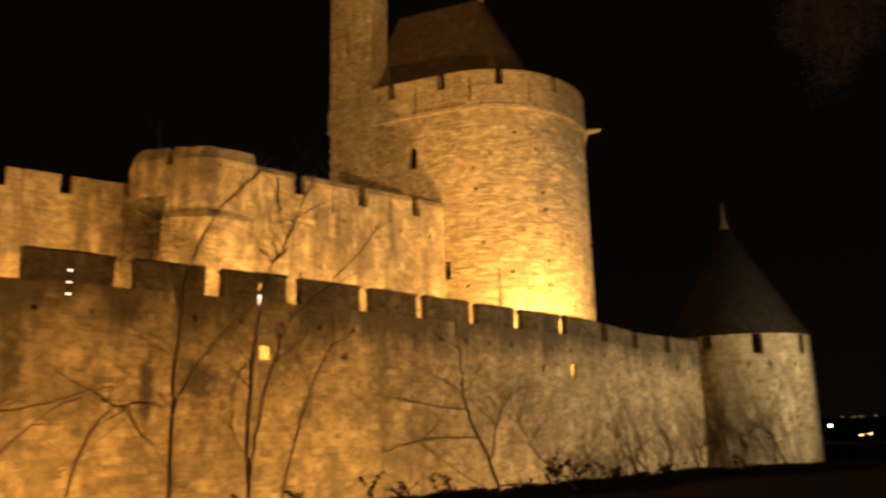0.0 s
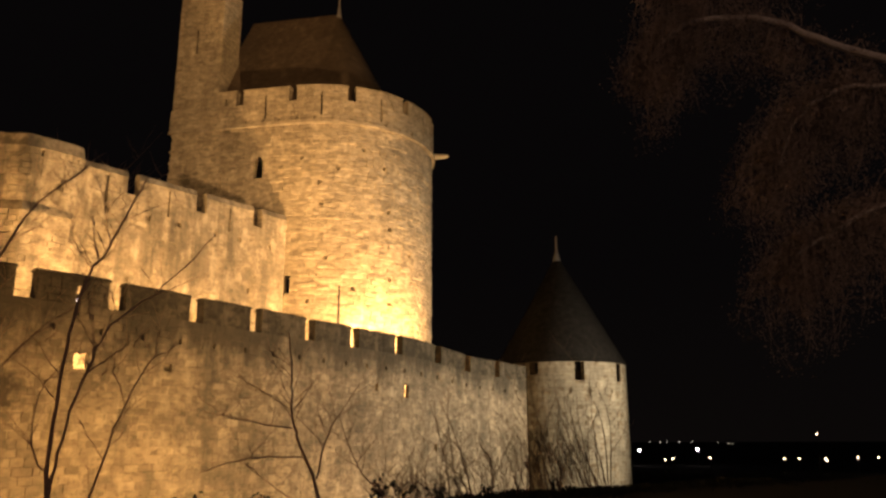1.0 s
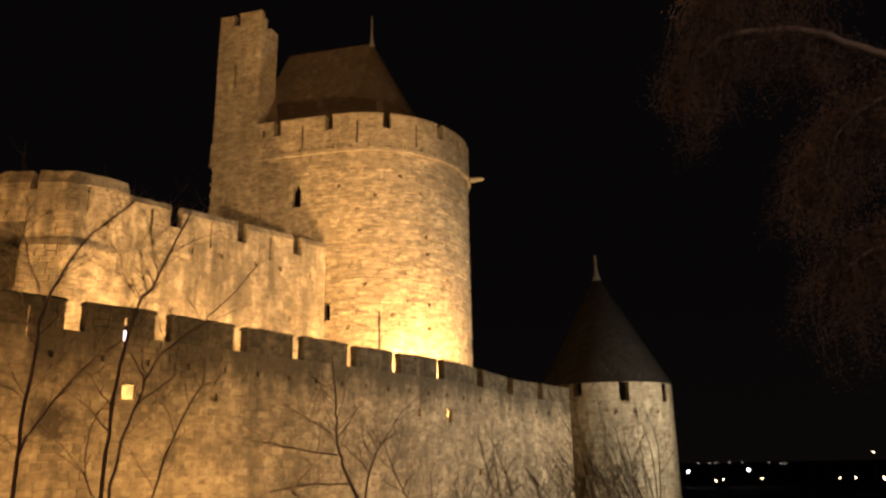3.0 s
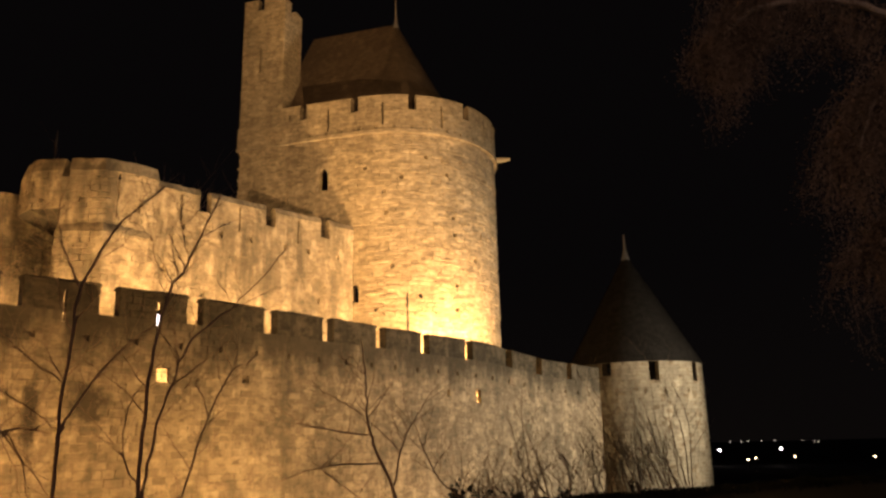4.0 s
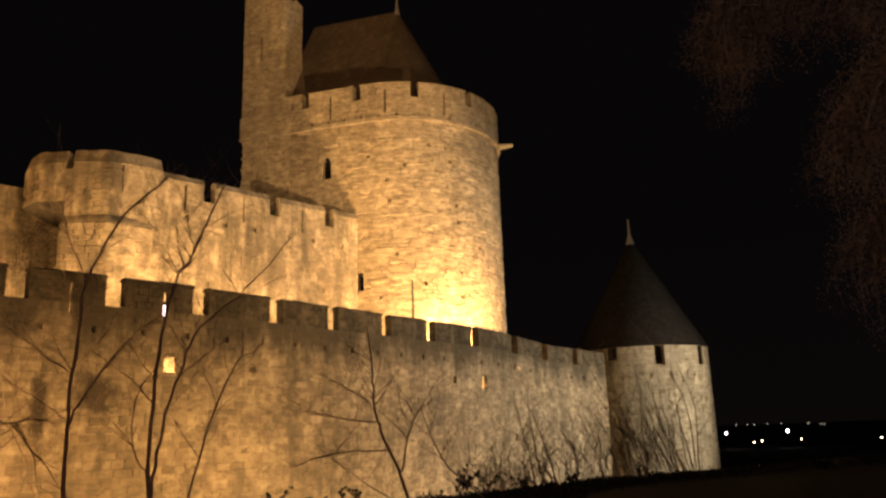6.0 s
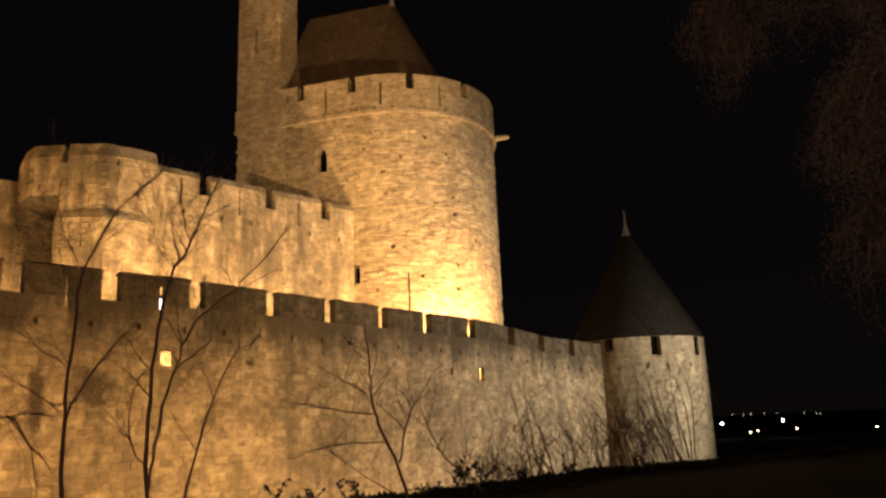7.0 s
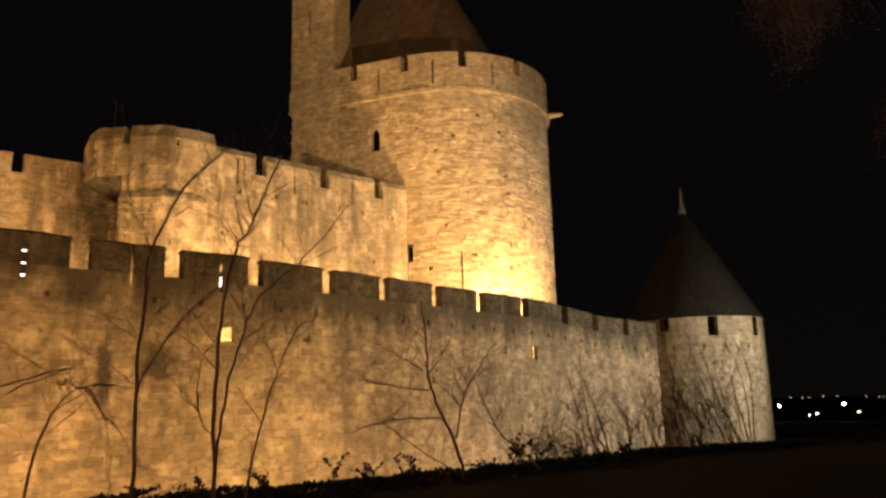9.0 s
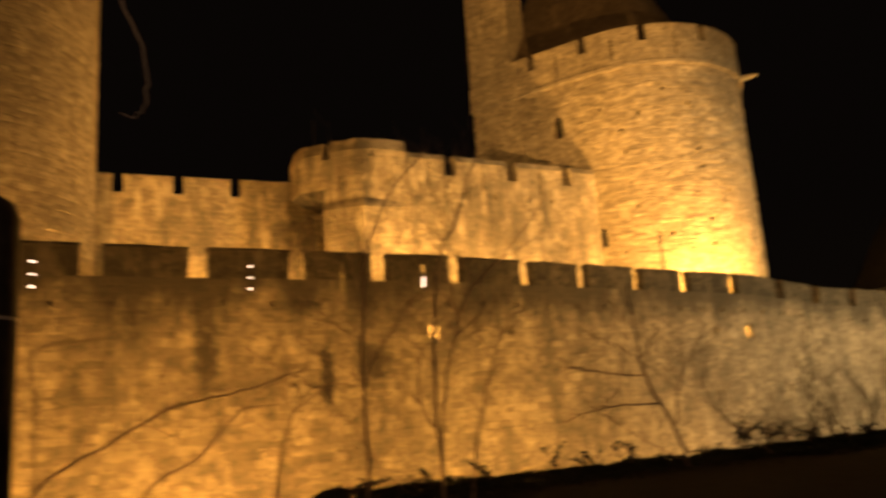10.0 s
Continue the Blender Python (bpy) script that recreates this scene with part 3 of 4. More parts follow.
corner_wall("turret", turret, STR + 0.2, 31.2, 0.5, stair, M_TOWER, M_MORTAR, rng, {0: [(1.29, 1.41, 26.45, 28.25)]})
side0 = Path([tuple(turret[0]), tuple(turret[1])])
side1 = Path([tuple(turret[1]), tuple(turret[2])])
side3 = Path([tuple(turret[3]), tuple(turret[0])])
for p, a, b, top in ((side0, 0.0, 1.05, 32.05), (side0, 1.5, 3.1, 32.15), (side1, 0.5, 0.9, 31.9), (side1, 1.6, 2.5, 31.6), (side3, 0.0, 2.0, 32.0)):
    merlon_of(p, a, b, 31.2, top, 0.45, None, stair, M_TOWER, M_MORTAR, rng)
m = Mesh()
c4 = [Vector((*v, 31.15)) for v in turret]
m.quad(*c4)
part("platform", m.build("turret_platform", M_MORTAR), stair)

# roof
RZ0, RZ1, RR = 22.1, 32.55, 5.45
ax = Vector((TX, TY))
ridge_end = Vector((-9.05, 54.36))
rd = (ridge_end - ax).normalized()
rn = Vector((rd.y, -rd.x))
if rn.y > 0:
    rn = -rn
tiles = Mesh()
rows = 40
for i in range(rows):
    k, k2 = i / rows, (i + 1) / rows
    z, z2, r, r2 = RZ0 + (RZ1 - RZ0) * k, RZ0 + (RZ1 - RZ0) * k2, RR * (1 - k), RR * (1 - k2)
    run = (ridge_end - ax).length + 1.1 * (1 - k)
    for side in (1, -1):
        n = int(run / 0.3)
        for q in range(n):
            u, w = run * q / n, run * (q + 1) / n - 0.01
            j = rng.uniform(0.02, 0.05)
            A, B = ax + rd * u + rn * side * (r + j), ax + rd * w + rn * side * (r + j)
            C, D = ax + rd * w + rn * side * max(r2, 0.0), ax + rd * u + rn * side * max(r2, 0.0)
            tiles.quad((*A, z), (*B, z), (*C, z2), (*D, z2))
            tiles.quad((*A, z), (*B, z), (*(B - rn * side * 0.05), z - 0.03), (*(A - rn * side * 0.05), z - 0.03))
    a0 = math.atan2(rn.y, rn.x)
    n = max(6, int(math.pi * r / 0.3))
    for q in range(n):
        a, b = a0 + math.pi * q / n, a0 + math.pi * (q + 1) / n
        j = rng.uniform(0.02, 0.05)
        P = [(TX + rr * math.cos(t), TY + rr * math.sin(t), zz) for rr, t, zz in ((r + j, a, z), (r + j, b, z), (max(r2, 0.01), b, z2), (max(r2, 0.01), a, z2))]
        tiles.quad(*P)
roof = part("roof", tiles.build("great_roof", M_TILE), great, "steep brown tiled hipped roof", kind="stuff")
m = Mesh()
A, B = ridge_end + rd * 1.1 + rn * RR, ridge_end + rd * 1.1 - rn * RR
m.v = [(*A, RZ0), (*B, RZ0), (*ridge_end, RZ1)]
m.f = [(0, 1, 2)]
part("gable", m.build("gable", M_MORTAR_DARK), roof)
m = Mesh()
low_l, low_r, tip = FL + FD * 3.12 + back * 0.55, FL + FD * 4.65 + back * 0.55, FL + FD * 3.12 + back * 2.5
m.v = [(*low_l, 23.2), (*low_r, 22.85), (*tip, 26.7), (*low_l, 22.2), (*low_r, 22.2), (*tip, 22.2)]
m.f = [(0, 1, 2), (0, 3, 4, 1), (1, 4, 5, 2), (2, 5, 3, 0)]
part("lean_to_roof", m.build("lean_to_roof", M_TILE), great, "small sloping brown roof against the stair turret")
m = Mesh()
tube(m, [(TX, TY, 32.2), (TX, TY, 32.7), (TX, TY, 33.2), (TX, TY, 34.9)], [0.24, 0.13, 0.07, 0.03], 8)
part("finial", m.build("great_finial", M_LEAD), great, "thin lead finial")
m = Mesh()
g0 = Vector((4.2, 51.9, 21.25))
gd = Vector((0.99, -0.1, 0.06))
tube(m, [g0 - gd * 0.3, g0 + gd * 0.5, g0 + gd * 1.15, g0 + gd * 1.3], [0.24, 0.20, 0.14, 0.08], 7)
part("gargoyle", m.build("gargoyle", M_CORNER), great, "pale stone water spout")
m = Mesh()
m.v = [(*p, STR + 0.25) for p in plan_pts]
m.f = [tuple(range(len(plan_pts)))]
part("walkway", m.build("great_walkway", M_MORTAR), great)

# ---- inner curtain between the bastion and the great tower ----
INNER = Path([(-14.3, 36.35), (-13.77, 36.9), (-5.0, 45.85)])
inner = thing("wall_inner", "floodlit limestone inner curtain wall with merlons", "castle wall", "structure")
IS, IT = 13.75, 14.9
m = Mesh()
I_SLITS = [(v - 0.05, v + 0.05, 13.05, IS) for v in (2.02, 5.42, 9.24)]
I_PITS = [(v - 0.13, v + 0.13, z - 0.14, z + 0.14) for v, z in ((2.1, 12.75), (4.3, 12.72), (6.1, 12.74), (8.3, 12.7), (9.95, 12.72), (12.1, 12.7), (1.2, 10.4), (3.4, 9.4), (10.7, 9.9))]
layered(m, INNER, 0, INNER.length, 0.0, 13.0, 1.4, (), I_PITS, 2.0)
wall(m, INNER, 0, INNER.length, 13.0, IS, 0.5, I_SLITS, 2.0)
part("core", m.build("inner_core", M_MORTAR, 0.001), inner)
items = courses(INNER, 0, INNER.length, 4.0, IS, (0.22, 0.32), (0.3, 0.7), rng, I_PITS + I_SLITS, 0.014, (-0.01, 0.035))
inner_near = [q for q in items if q[2] > 8.0]
inner_near = [inner_near[int(k * len(inner_near) / 290)] for k in range(290)] if len(inner_near) > 290 else inner_near
taken = set(inner_near)
part("masonry", blocks_mesh("inner_stones", INNER, [q for q in items if q not in taken], rng, M_CURTAIN, 0.03), inner, kind="stuff")
I_GAPS = [3.37, 7.37, 11.17]
for a, b in zip([0.0] + [g + 0.33 for g in I_GAPS], [g - 0.33 for g in I_GAPS] + [INNER.length]):
    merlon_of(INNER, a, b, IS, IT, 0.5, next((v for v in (2.02, 5.42, 9.24) if a < v < b), None), inner, M_CURTAIN, M_MORTAR, rng, tall=(IS, IT - 0.45, 0.1), cope=0.36)

# ---- bastion on the corner ----
bastion = thing("bastion", "rounded limestone bastion with overhanging parapet on the inner wall", "bastion")
BZ = 11.75
low = Path([(-13.9, 36.35), (-15.45, 34.85), (-17.6, 34.74), (-18.85, 37.1), (-19.0, 39.0)][::-1])
m = Mesh()
wall(m, low, 0, low.length, 0.0, BZ, 0.6, [], 1.5)
part("core", m.build("bastion_core", M_MORTAR, 0.001), bastion)
for a, b in zip(low.s, low.s[1:]):
    run_of = Path([tuple(low.at(a)[:2]), tuple(low.at(b)[:2])])
    part("masonry", blocks_mesh("bastion_stones", run_of, courses(run_of, 0, run_of.length, 4.0, BZ, (0.24, 0.34), (0.35, 0.8), rng, (), 0.014, (0.0, 0.045)), rng, M_CURTAIN, 0.03), bastion, kind="stuff")
high = Path([(-13.75, 36.85), (-14.2, 36.15), (-15.6, 35.05), (-17.6, 34.95), (-19.1, 35.0), (-20.25, 36.1), (-20.4, 39.0)][::-1])
m = Mesh()
foot = [(-17.62, 34.71, BZ - 0.03), (-15.43, 34.82, BZ - 0.03), (-13.85, 36.32, BZ - 0.03)]
head = [(-17.62, 34.94, BZ + 0.45), (-15.6, 35.03, BZ + 0.45), (-14.1, 36.3, BZ + 0.45)]
m.v = foot + head + [(-17.62, 35.1, BZ - 0.03)]
m.f = [(0, 1, 4, 3), (1, 2, 5, 4), (0, 3, 6)]
part("weathering", m.build("bastion_weathering", M_CURTAIN), bastion, "sloping stone ledge")
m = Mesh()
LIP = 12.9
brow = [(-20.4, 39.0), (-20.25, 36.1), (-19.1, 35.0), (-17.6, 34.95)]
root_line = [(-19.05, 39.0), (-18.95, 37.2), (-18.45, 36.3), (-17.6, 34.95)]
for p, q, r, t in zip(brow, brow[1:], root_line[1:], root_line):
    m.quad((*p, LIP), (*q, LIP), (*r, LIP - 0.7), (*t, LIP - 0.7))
# shade put into the colour: dark stone where floodlights would brighten the underside
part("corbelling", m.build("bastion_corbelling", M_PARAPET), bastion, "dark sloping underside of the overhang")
S_BOX = 5.95
m = Mesh()
B_PITS = [(v - 0.13, v + 0.13, 13.2, 13.45) for v in (3.2, 5.05, 6.95)] + [(9.35, 9.65, 12.95, 13.25), (8.55, 8.65, 13.45, 14.5)]
layered(m, high, 0, S_BOX, LIP, 14.5, 0.8, (), B_PITS, 1.0)
layered(m, high, S_BOX, high.length, BZ, 14.5, 0.8, (), B_PITS, 1.0)
part("upper_wall", m.build("bastion_upper", M_MORTAR, 0.001), bastion)
upper = courses(high, 0, S_BOX, LIP, 14.5, (0.24, 0.32), (0.35, 0.7), rng, B_PITS, 0.014, (0.0, 0.035))
upper += courses(high, S_BOX, high.length, BZ, 14.5, (0.24, 0.32), (0.35, 0.7), rng, B_PITS, 0.014, (0.0, 0.035))
part("upper_masonry", blocks_mesh("bastion_upper_stones", high, upper, rng, M_CURTAIN, 0.03), bastion, kind="stuff")
L = high.length
for a, b, t in ((0.0, 5.9, 15.42), (6.28, L, 15.45)):
    merlon_of(high, a, b, 14.5, t, 0.7, 8.6 if a > 5 else None, bastion, M_CURTAIN, M_MORTAR, rng, tall=(13.6, 14.75, 0.1), cope=0.66)
m = Mesh()
m.v = [(*p, 14.45) for p in high.p]
m.f = [tuple(range(len(m.v)))]
part("platform", m.build("bastion_platform", M_MORTAR), bastion)

# ---- inner wall beyond the bastion ----
WEST = Path([(-40.0, 20.0), (-28.0, 30.2), (-19.6, 37.6), (-17.0, 40.0)])
west = thing("wall_inner_west", "floodlit limestone inner wall with broad merlons", "castle wall", "structure")
WS, WT = 13.25, 14.22
m = Mesh()
wall(m, WEST, 0, WEST.length, 0.0, WS, 1.2, [], 2.0)
part("core", m.build("west_core", M_MORTAR, 0.001), west)
part("masonry", blocks_mesh("west_stones", WEST, courses(WEST, 8, WEST.length, 4.0, WS, (0.22, 0.32), (0.3, 0.7), rng, (), 0.014, (-0.01, 0.035)), rng, M_CURTAIN, 0.03), west, kind="stuff")
W_GAPS = [10.9, 13.87, 16.81, 19.75, 22.67]
for a, b in zip([0.0] + [g + 0.27 for g in W_GAPS], [g - 0.27 for g in W_GAPS] + [WEST.length]):
    merlon_of(WEST, a, b, WS, WT, 0.5, None, west, M_CURTAIN, M_MORTAR, rng)

# ---- gate tower ----
GX, GY, GR = -30.9, 25.4, 5.4
gate = thing("gate_tower", "tall round limestone gate tower, dimly floodlit", "tower")
GATE = Path(arc(GX, GY, GR, 180, 450, 60))
m = Mesh()
wall(m, GATE, 0, GATE.length, 0.0, 30.0, 1.2, [], 0.8)
part("core", m.build("gate_core", M_MORTAR, 0.001), gate)
part("masonry", blocks_mesh("gate_stones", GATE, courses(GATE, 4, GATE.length, 4.0, 30.0, (0.28, 0.36), (0.4, 0.8), rng, (), 0.02, (0.0, 0.04)), rng, M_TOWER, 0.03), gate, kind="stuff")

# ---- poles behind the walls ----


def pole(name, label, x, y, z0, z1, r, material):
    m = Mesh()
    tube(m, [(0, 0, 0), (0, 0, 0.12), (0, 0, 0.14), (0, 0, z1 - z0)], [r * 2.2, r * 2.0, r, r * 0.7], 8)
    p = thing(name, label, "pole", at=(x, y, z0))
    part("shaft", m.build(name, material), p)
    return p


pole("lamp_pole", "thin dark iron pole standing before the tower", -1.6, 43.0, 3.1, 10.1, 0.075, M_IRON)
pole("mast", "thin dark mast on the bastion roof", -19.2, 37.0, 14.4, 17.7, 0.035, M_IRON)

# ---- young trees and shrubs on the bank ----


def twigs(m, line, radii, rng, count, length, lift, depth=1, r0=0.011):
    """Fine side shoots along a stem."""
    for _ in range(count):
        k = rng.uniform(0.25, 0.97)
        i = min(len(line) - 2, int(k * (len(line) - 1)))
        p = line[i].lerp(line[i + 1], rng.random())
        ahead = (line[i + 1] - line[i]).normalized()
        side = Vector((rng.gauss(0, 1), rng.gauss(0, 0.5), rng.gauss(0, 0.3)))
        d = (ahead * 0.55 + side.normalized() * 0.8 + Vector((0, 0, lift))).normalized()
        ln = length * rng.uniform(0.4, 1.1)
        bend = Vector((rng.gauss(0, 0.12), rng.gauss(0, 0.1), rng.uniform(-0.02, 0.25))) * ln
        sub = smooth_line([p, p + d * ln * 0.5 + bend * 0.2, p + d * ln + bend], 3, 0.006, rng)
        r = min(r0, radii[i] * 0.6)
        tube(m, sub, [r * (1 - 0.75 * q / (len(sub) - 1)) for q in range(len(sub))], 4)
        if depth:
            twigs(m, sub, [r] * len(sub), rng, 3, length * 0.45, lift, depth - 1, r0 * 0.6)


def sapling(label, stems, rng, shoots=7, length=0.9, thick=0.030, lift=0.35, knots_wobble=0.012):
    """A bare young tree: stems of (radius, knots), the first one the trunk, each with its twigs."""
    root = Vector(stems[0][1][0])
    t = thing("sapling", label, "tree", group="saplings on the bank", at=root)
    for i, (r, knots) in enumerate(stems):
        line = [p - root for p in smooth_line(knots, 5, knots_wobble, rng)]
        radii = [0.72 * r * (1 - 0.62 * k / (len(line) - 1)) for k in range(len(line))]
        m = Mesh()
        tube(m, line, radii, 6)
        limb = part("trunk" if i == 0 else "limb", m.build("stem", M_BARK), t)
        m = Mesh()
        twigs(m, line, radii, rng, shoots + 3, length * 1.1, lift)
        part("spray", m.build("twigs", M_BARK), limb, kind="stuff")
    return t


rng = random.Random(5)
sapling("slender bare sapling with forked upper limbs on the bank", [
    (0.042, [(-4.70, 9.90, -0.3), (-4.73, 9.93, 1.5), (-4.73, 9.93, 2.5), (-4.64, 9.97, 3.7), (-4.35, 10.10, 4.5), (-3.77, 10.33, 5.25)]),
    (0.020, [(-4.64, 9.98, 3.7), (-4.90, 9.85, 4.37), (-4.98, 9.81, 5.1)]),
    (0.022, [(-4.75, 9.92, 1.8), (-4.50, 10.03, 2.4), (-4.09, 10.21, 3.0), (-3.75, 10.34, 3.3)]),
    (0.014, [(-4.74, 9.92, 1.95), (-5.07, 9.76, 2.2), (-5.6, 9.5, 2.6)]),
    (0.014, [(-4.73, 9.93, 2.5), (-5.1, 9.75, 2.81), (-5.5, 9.55, 3.2)]),
], rng, 9, 0.75)
sapling("slender bare sapling with several steep stems on the bank", [
    (0.045, [(-3.82, 10.31, -0.3), (-3.83, 10.31, 1.57), (-3.79, 10.33, 2.74), (-3.62, 10.39, 3.76), (-3.42, 10.46, 4.15), (-3.04, 10.57, 5.2)]),
    (0.032, [(-3.80, 10.32, 0.87), (-3.71, 10.35, 1.64), (-3.54, 10.41, 2.51), (-3.29, 10.50, 3.12), (-2.72, 10.66, 3.68), (-2.10, 10.79, 4.45)]),
    (0.018, [(-3.42, 10.46, 4.15), (-3.50, 10.43, 4.55), (-3.55, 10.41, 5.15)]),
    (0.014, [(-3.59, 10.40, 3.86), (-3.80, 10.32, 4.13), (-3.92, 10.28, 4.65)]),
    (0.020, [(-3.85, 10.31, 1.2), (-4.03, 10.23, 1.65), (-4.00, 10.25, 2.3), (-3.81, 10.32, 2.44)]),
], rng, 9, 0.75)
sapling("slender bare sapling leaning over the bank", [
    (0.030, [(-3.50, 10.42, -0.3), (-3.39, 10.46, 0.75), (-3.15, 10.54, 1.76), (-2.85, 10.62, 2.58), (-2.55, 10.70, 2.85)]),
    (0.014, [(-3.05, 10.57, 2.05), (-3.2, 10.5, 2.5), (-3.22, 10.5, 2.85)]),
], rng, 7, 0.6)
sapling("thin bare sapling arching sideways on the bank", [
    (0.030, [(-5.85, 9.3, -0.3), (-5.75, 9.38, 0.95), (-5.55, 9.5, 1.65), (-5.27, 9.66, 1.94), (-4.83, 9.89, 1.89)]),
    (0.016, [(-5.27, 9.66, 1.94), (-5.0, 9.8, 1.3), (-4.95, 9.82, -0.2)]),
    (0.016, [(-5.3, 9.64, 1.93), (-4.8, 9.9, 1.2), (-4.35, 10.1, 0.5)]),
], rng, 9, 0.75)
sapling("thin bare sapling with long arching limbs on the bank", [
    (0.034, [(-8.1, 7.0, -0.3), (-7.8, 7.34, 0.86), (-7.2, 7.92, 1.4), (-6.62, 8.39, 1.77), (-5.98, 8.83, 1.9), (-5.3, 9.23, 2.14)]),
    (0.016, [(-7.8, 7.34, 0.9), (-7.83, 7.32, 1.99), (-7.94, 7.21, 2.94)]),
    (0.014, [(-7.6, 7.5, 1.0), (-7.39, 7.75, 1.56), (-7.26, 7.86, 2.64)]),
    (0.014, [(-7.83, 7.32, 2.0), (-7.84, 7.30, 2.5), (-7.45, 7.69, 2.61), (-7.0, 8.08, 2.8)]),
], rng, 9, 0.8)
sapling("thin bare sapling bowed by its own weight", [
    (0.030, [(-7.1, 8.0, -0.3), (-6.91, 8.16, 0.74), (-6.40, 8.55, 1.14), (-5.83, 8.93, 1.83), (-5.22, 9.22, 2.15)]),
    (0.014, [(-6.7, 8.3, 0.95), (-6.44, 8.44, 1.86), (-6.1, 8.68, 1.93), (-5.86, 8.84, 2.05)]),
    (0.014, [(-5.9, 8.81, 2.46), (-5.56, 9.02, 2.18), (-5.16, 9.25, 1.9), (-4.87, 9.40, 1.27), (-4.79, 9.44, 0.3)]),
], rng, 4, 0.8)
sapling("bare spreading shrub with long level twigs on the bank", [
    (0.060, [(-0.70, 17.0, -0.4), (-0.98, 16.97, 0.76), (-1.38, 16.94, 1.71), (-1.50, 16.93, 2.2), (-1.53, 16.93, 2.9), (-1.64, 16.92, 3.9)]),
    (0.026, [(-1.49, 16.93, 1.89), (-2.33, 16.84, 2.01), (-3.3, 16.7, 2.22)]),
    (0.026, [(-1.21, 16.96, 1.29), (-2.33, 16.84, 1.28), (-3.3, 16.7, 1.0)]),
    (0.032, [(-0.95, 16.98, 0.85), (-0.77, 16.98, 1.68), (-0.52, 16.99, 2.15), (-0.1, 17.0, 2.8)]),
    (0.020, [(-1.60, 16.92, 2.31), (-2.20, 16.86, 2.69), (-2.8, 16.79, 3.0)]),
    (0.028, [(0.80, 16.98, 0.2), (-0.07, 17.0, 1.07), (-0.52, 16.99, 2.15)]),
    (0.022, [(-0.76, 16.98, 0.04), (-1.75, 16.91, 0.68), (-2.4, 16.85, 1.15)]),
], rng, 9, 0.8)


def shrub(x, y, stems, height, rng, spread, lean_x, thick):
    """A clump of thin upright shoots."""
    z = ground_height(x, y) - 0.05
    t = thing("shrub", "leafless shrub of thin upright shoots by the ditch", "shrub", group="shrubs along the ditch", at=(x, y, z))
    for _ in range(stems):
        lean = Vector((rng.gauss(lean_x, spread * 0.4), rng.gauss(0, spread * 0.3), 1)).normalized()
        h = height * rng.uniform(0.5, 1.1)
        b = Vector((rng.gauss(0, 0.25), rng.gauss(0, 0.25), 0))
        line = smooth_line([b, b + lean * h * 0.5 + Vector((rng.gauss(0, 0.14), 0, 0)), b + lean * h + Vector((rng.gauss(-0.1, 0.4), 0, -0.06 * h))], 4, 0.02, rng)
        radii = [thick * rng.uniform(0.7, 1.2) * (1 - 0.78 * k / (len(line) - 1)) for k in range(len(line))]
        m = Mesh()
        tube(m, line, radii, 5)
        twigs(m, line, radii, rng, 6, 0.26 * h, 0.45, 1, 0.011)
        part("shoot", m.build("shoot", M_BARK), t)


for k in range(30):
    u = k / 29
    x, y = 0.4 + 7.9 * u + rng.gauss(0, 0.2), 20.2 + 7.3 * u + rng.gauss(0, 0.25)
    shrub(x, y, rng.randint(4, 6), (1.3 + 2.4 * u) * rng.uniform(0.6, 1.25), rng, 0.55, -0.10 - 0.28 * u, 0.016)
for x, y, h in ((2.75, 22.4, 3.4), (5.9, 25.2, 4.4), (6.6, 26.0, 4.2), (7.7, 26.8, 4.6), (8.5, 27.6, 4.6)):
    shrub(x, y, 3, h, rng, 0.3, -0.22, 0.026)

# ---- ivy and low leaves along the edge of the bank ----


def leaf(m, p, size, rng, up=0.4):
    d = Vector((rng.gauss(0, 1), rng.gauss(0, 1), rng.gauss(up, 0.6))).normalized()
    w = d.cross(Vector((rng.gauss(0, 1), rng.gauss(0, 1), rng.gauss(0, 1)))).normalized()
    n = d.cross(w) * 0.12 * size
    k = len(m.v)
    m.v += [tuple(p), tuple(p + d * 0.45 * size + w * 0.32 * size + n), tuple(p + d * size), tuple(p + d * 0.45 * size - w * 0.32 * size + n)]
    m.f += [(k, k + 1, k + 2), (k, k + 2, k + 3)]


edge = Path(EDGE[1:-1])
m = Mesh()
for _ in range(24000):
    s = rng.uniform(0, edge.length)
    o = rng.gauss(0.2, 0.7)
    p = edge.at(s, 0, o)
    bump = 0.10 * (0.4 + noise.noise((s * 1.3, o * 1.3, 0.0))) + 0.08 * rng.random()
    p.z = ground_height(p.x, p.y) + max(0.0, bump)
    leaf(m, p, rng.uniform(0.06, 0.13), rng)
tagged(new("ivy", m.build("ivy", M_LEAF)), "dark ivy and low leaves along the bank's edge", "ivy", kind="stuff")


def sprig(x, y, h, rng):
    z = ground_height(x, y)
    t = thing("leafy_sprig", "dark leafy sprig rising from the ivy", "plant", group="leafy sprigs", at=(x, y, z))
    m, l = Mesh(), Mesh()
    for _ in range(rng.randint(3, 5)):
        line = smooth_line([Vector((0, 0, 0)), Vector((rng.gauss(0, 0.1), rng.gauss(0, 0.1), h * 0.5)), Vector((rng.gauss(0, 0.28), rng.gauss(0, 0.2), h * rng.uniform(0.7, 1.1)))], 4)
        tube(m, line, [0.012] * len(line), 4)
        for p in line[2:]:
            for _ in range(3):
                leaf(l, p, rng.uniform(0.06, 0.12), rng)
    part("stalk", m.build("sprig_stems", M_BARK), t)
    part("foliage", l.build("sprig_leaves", M_LEAF), t, kind="stuff")


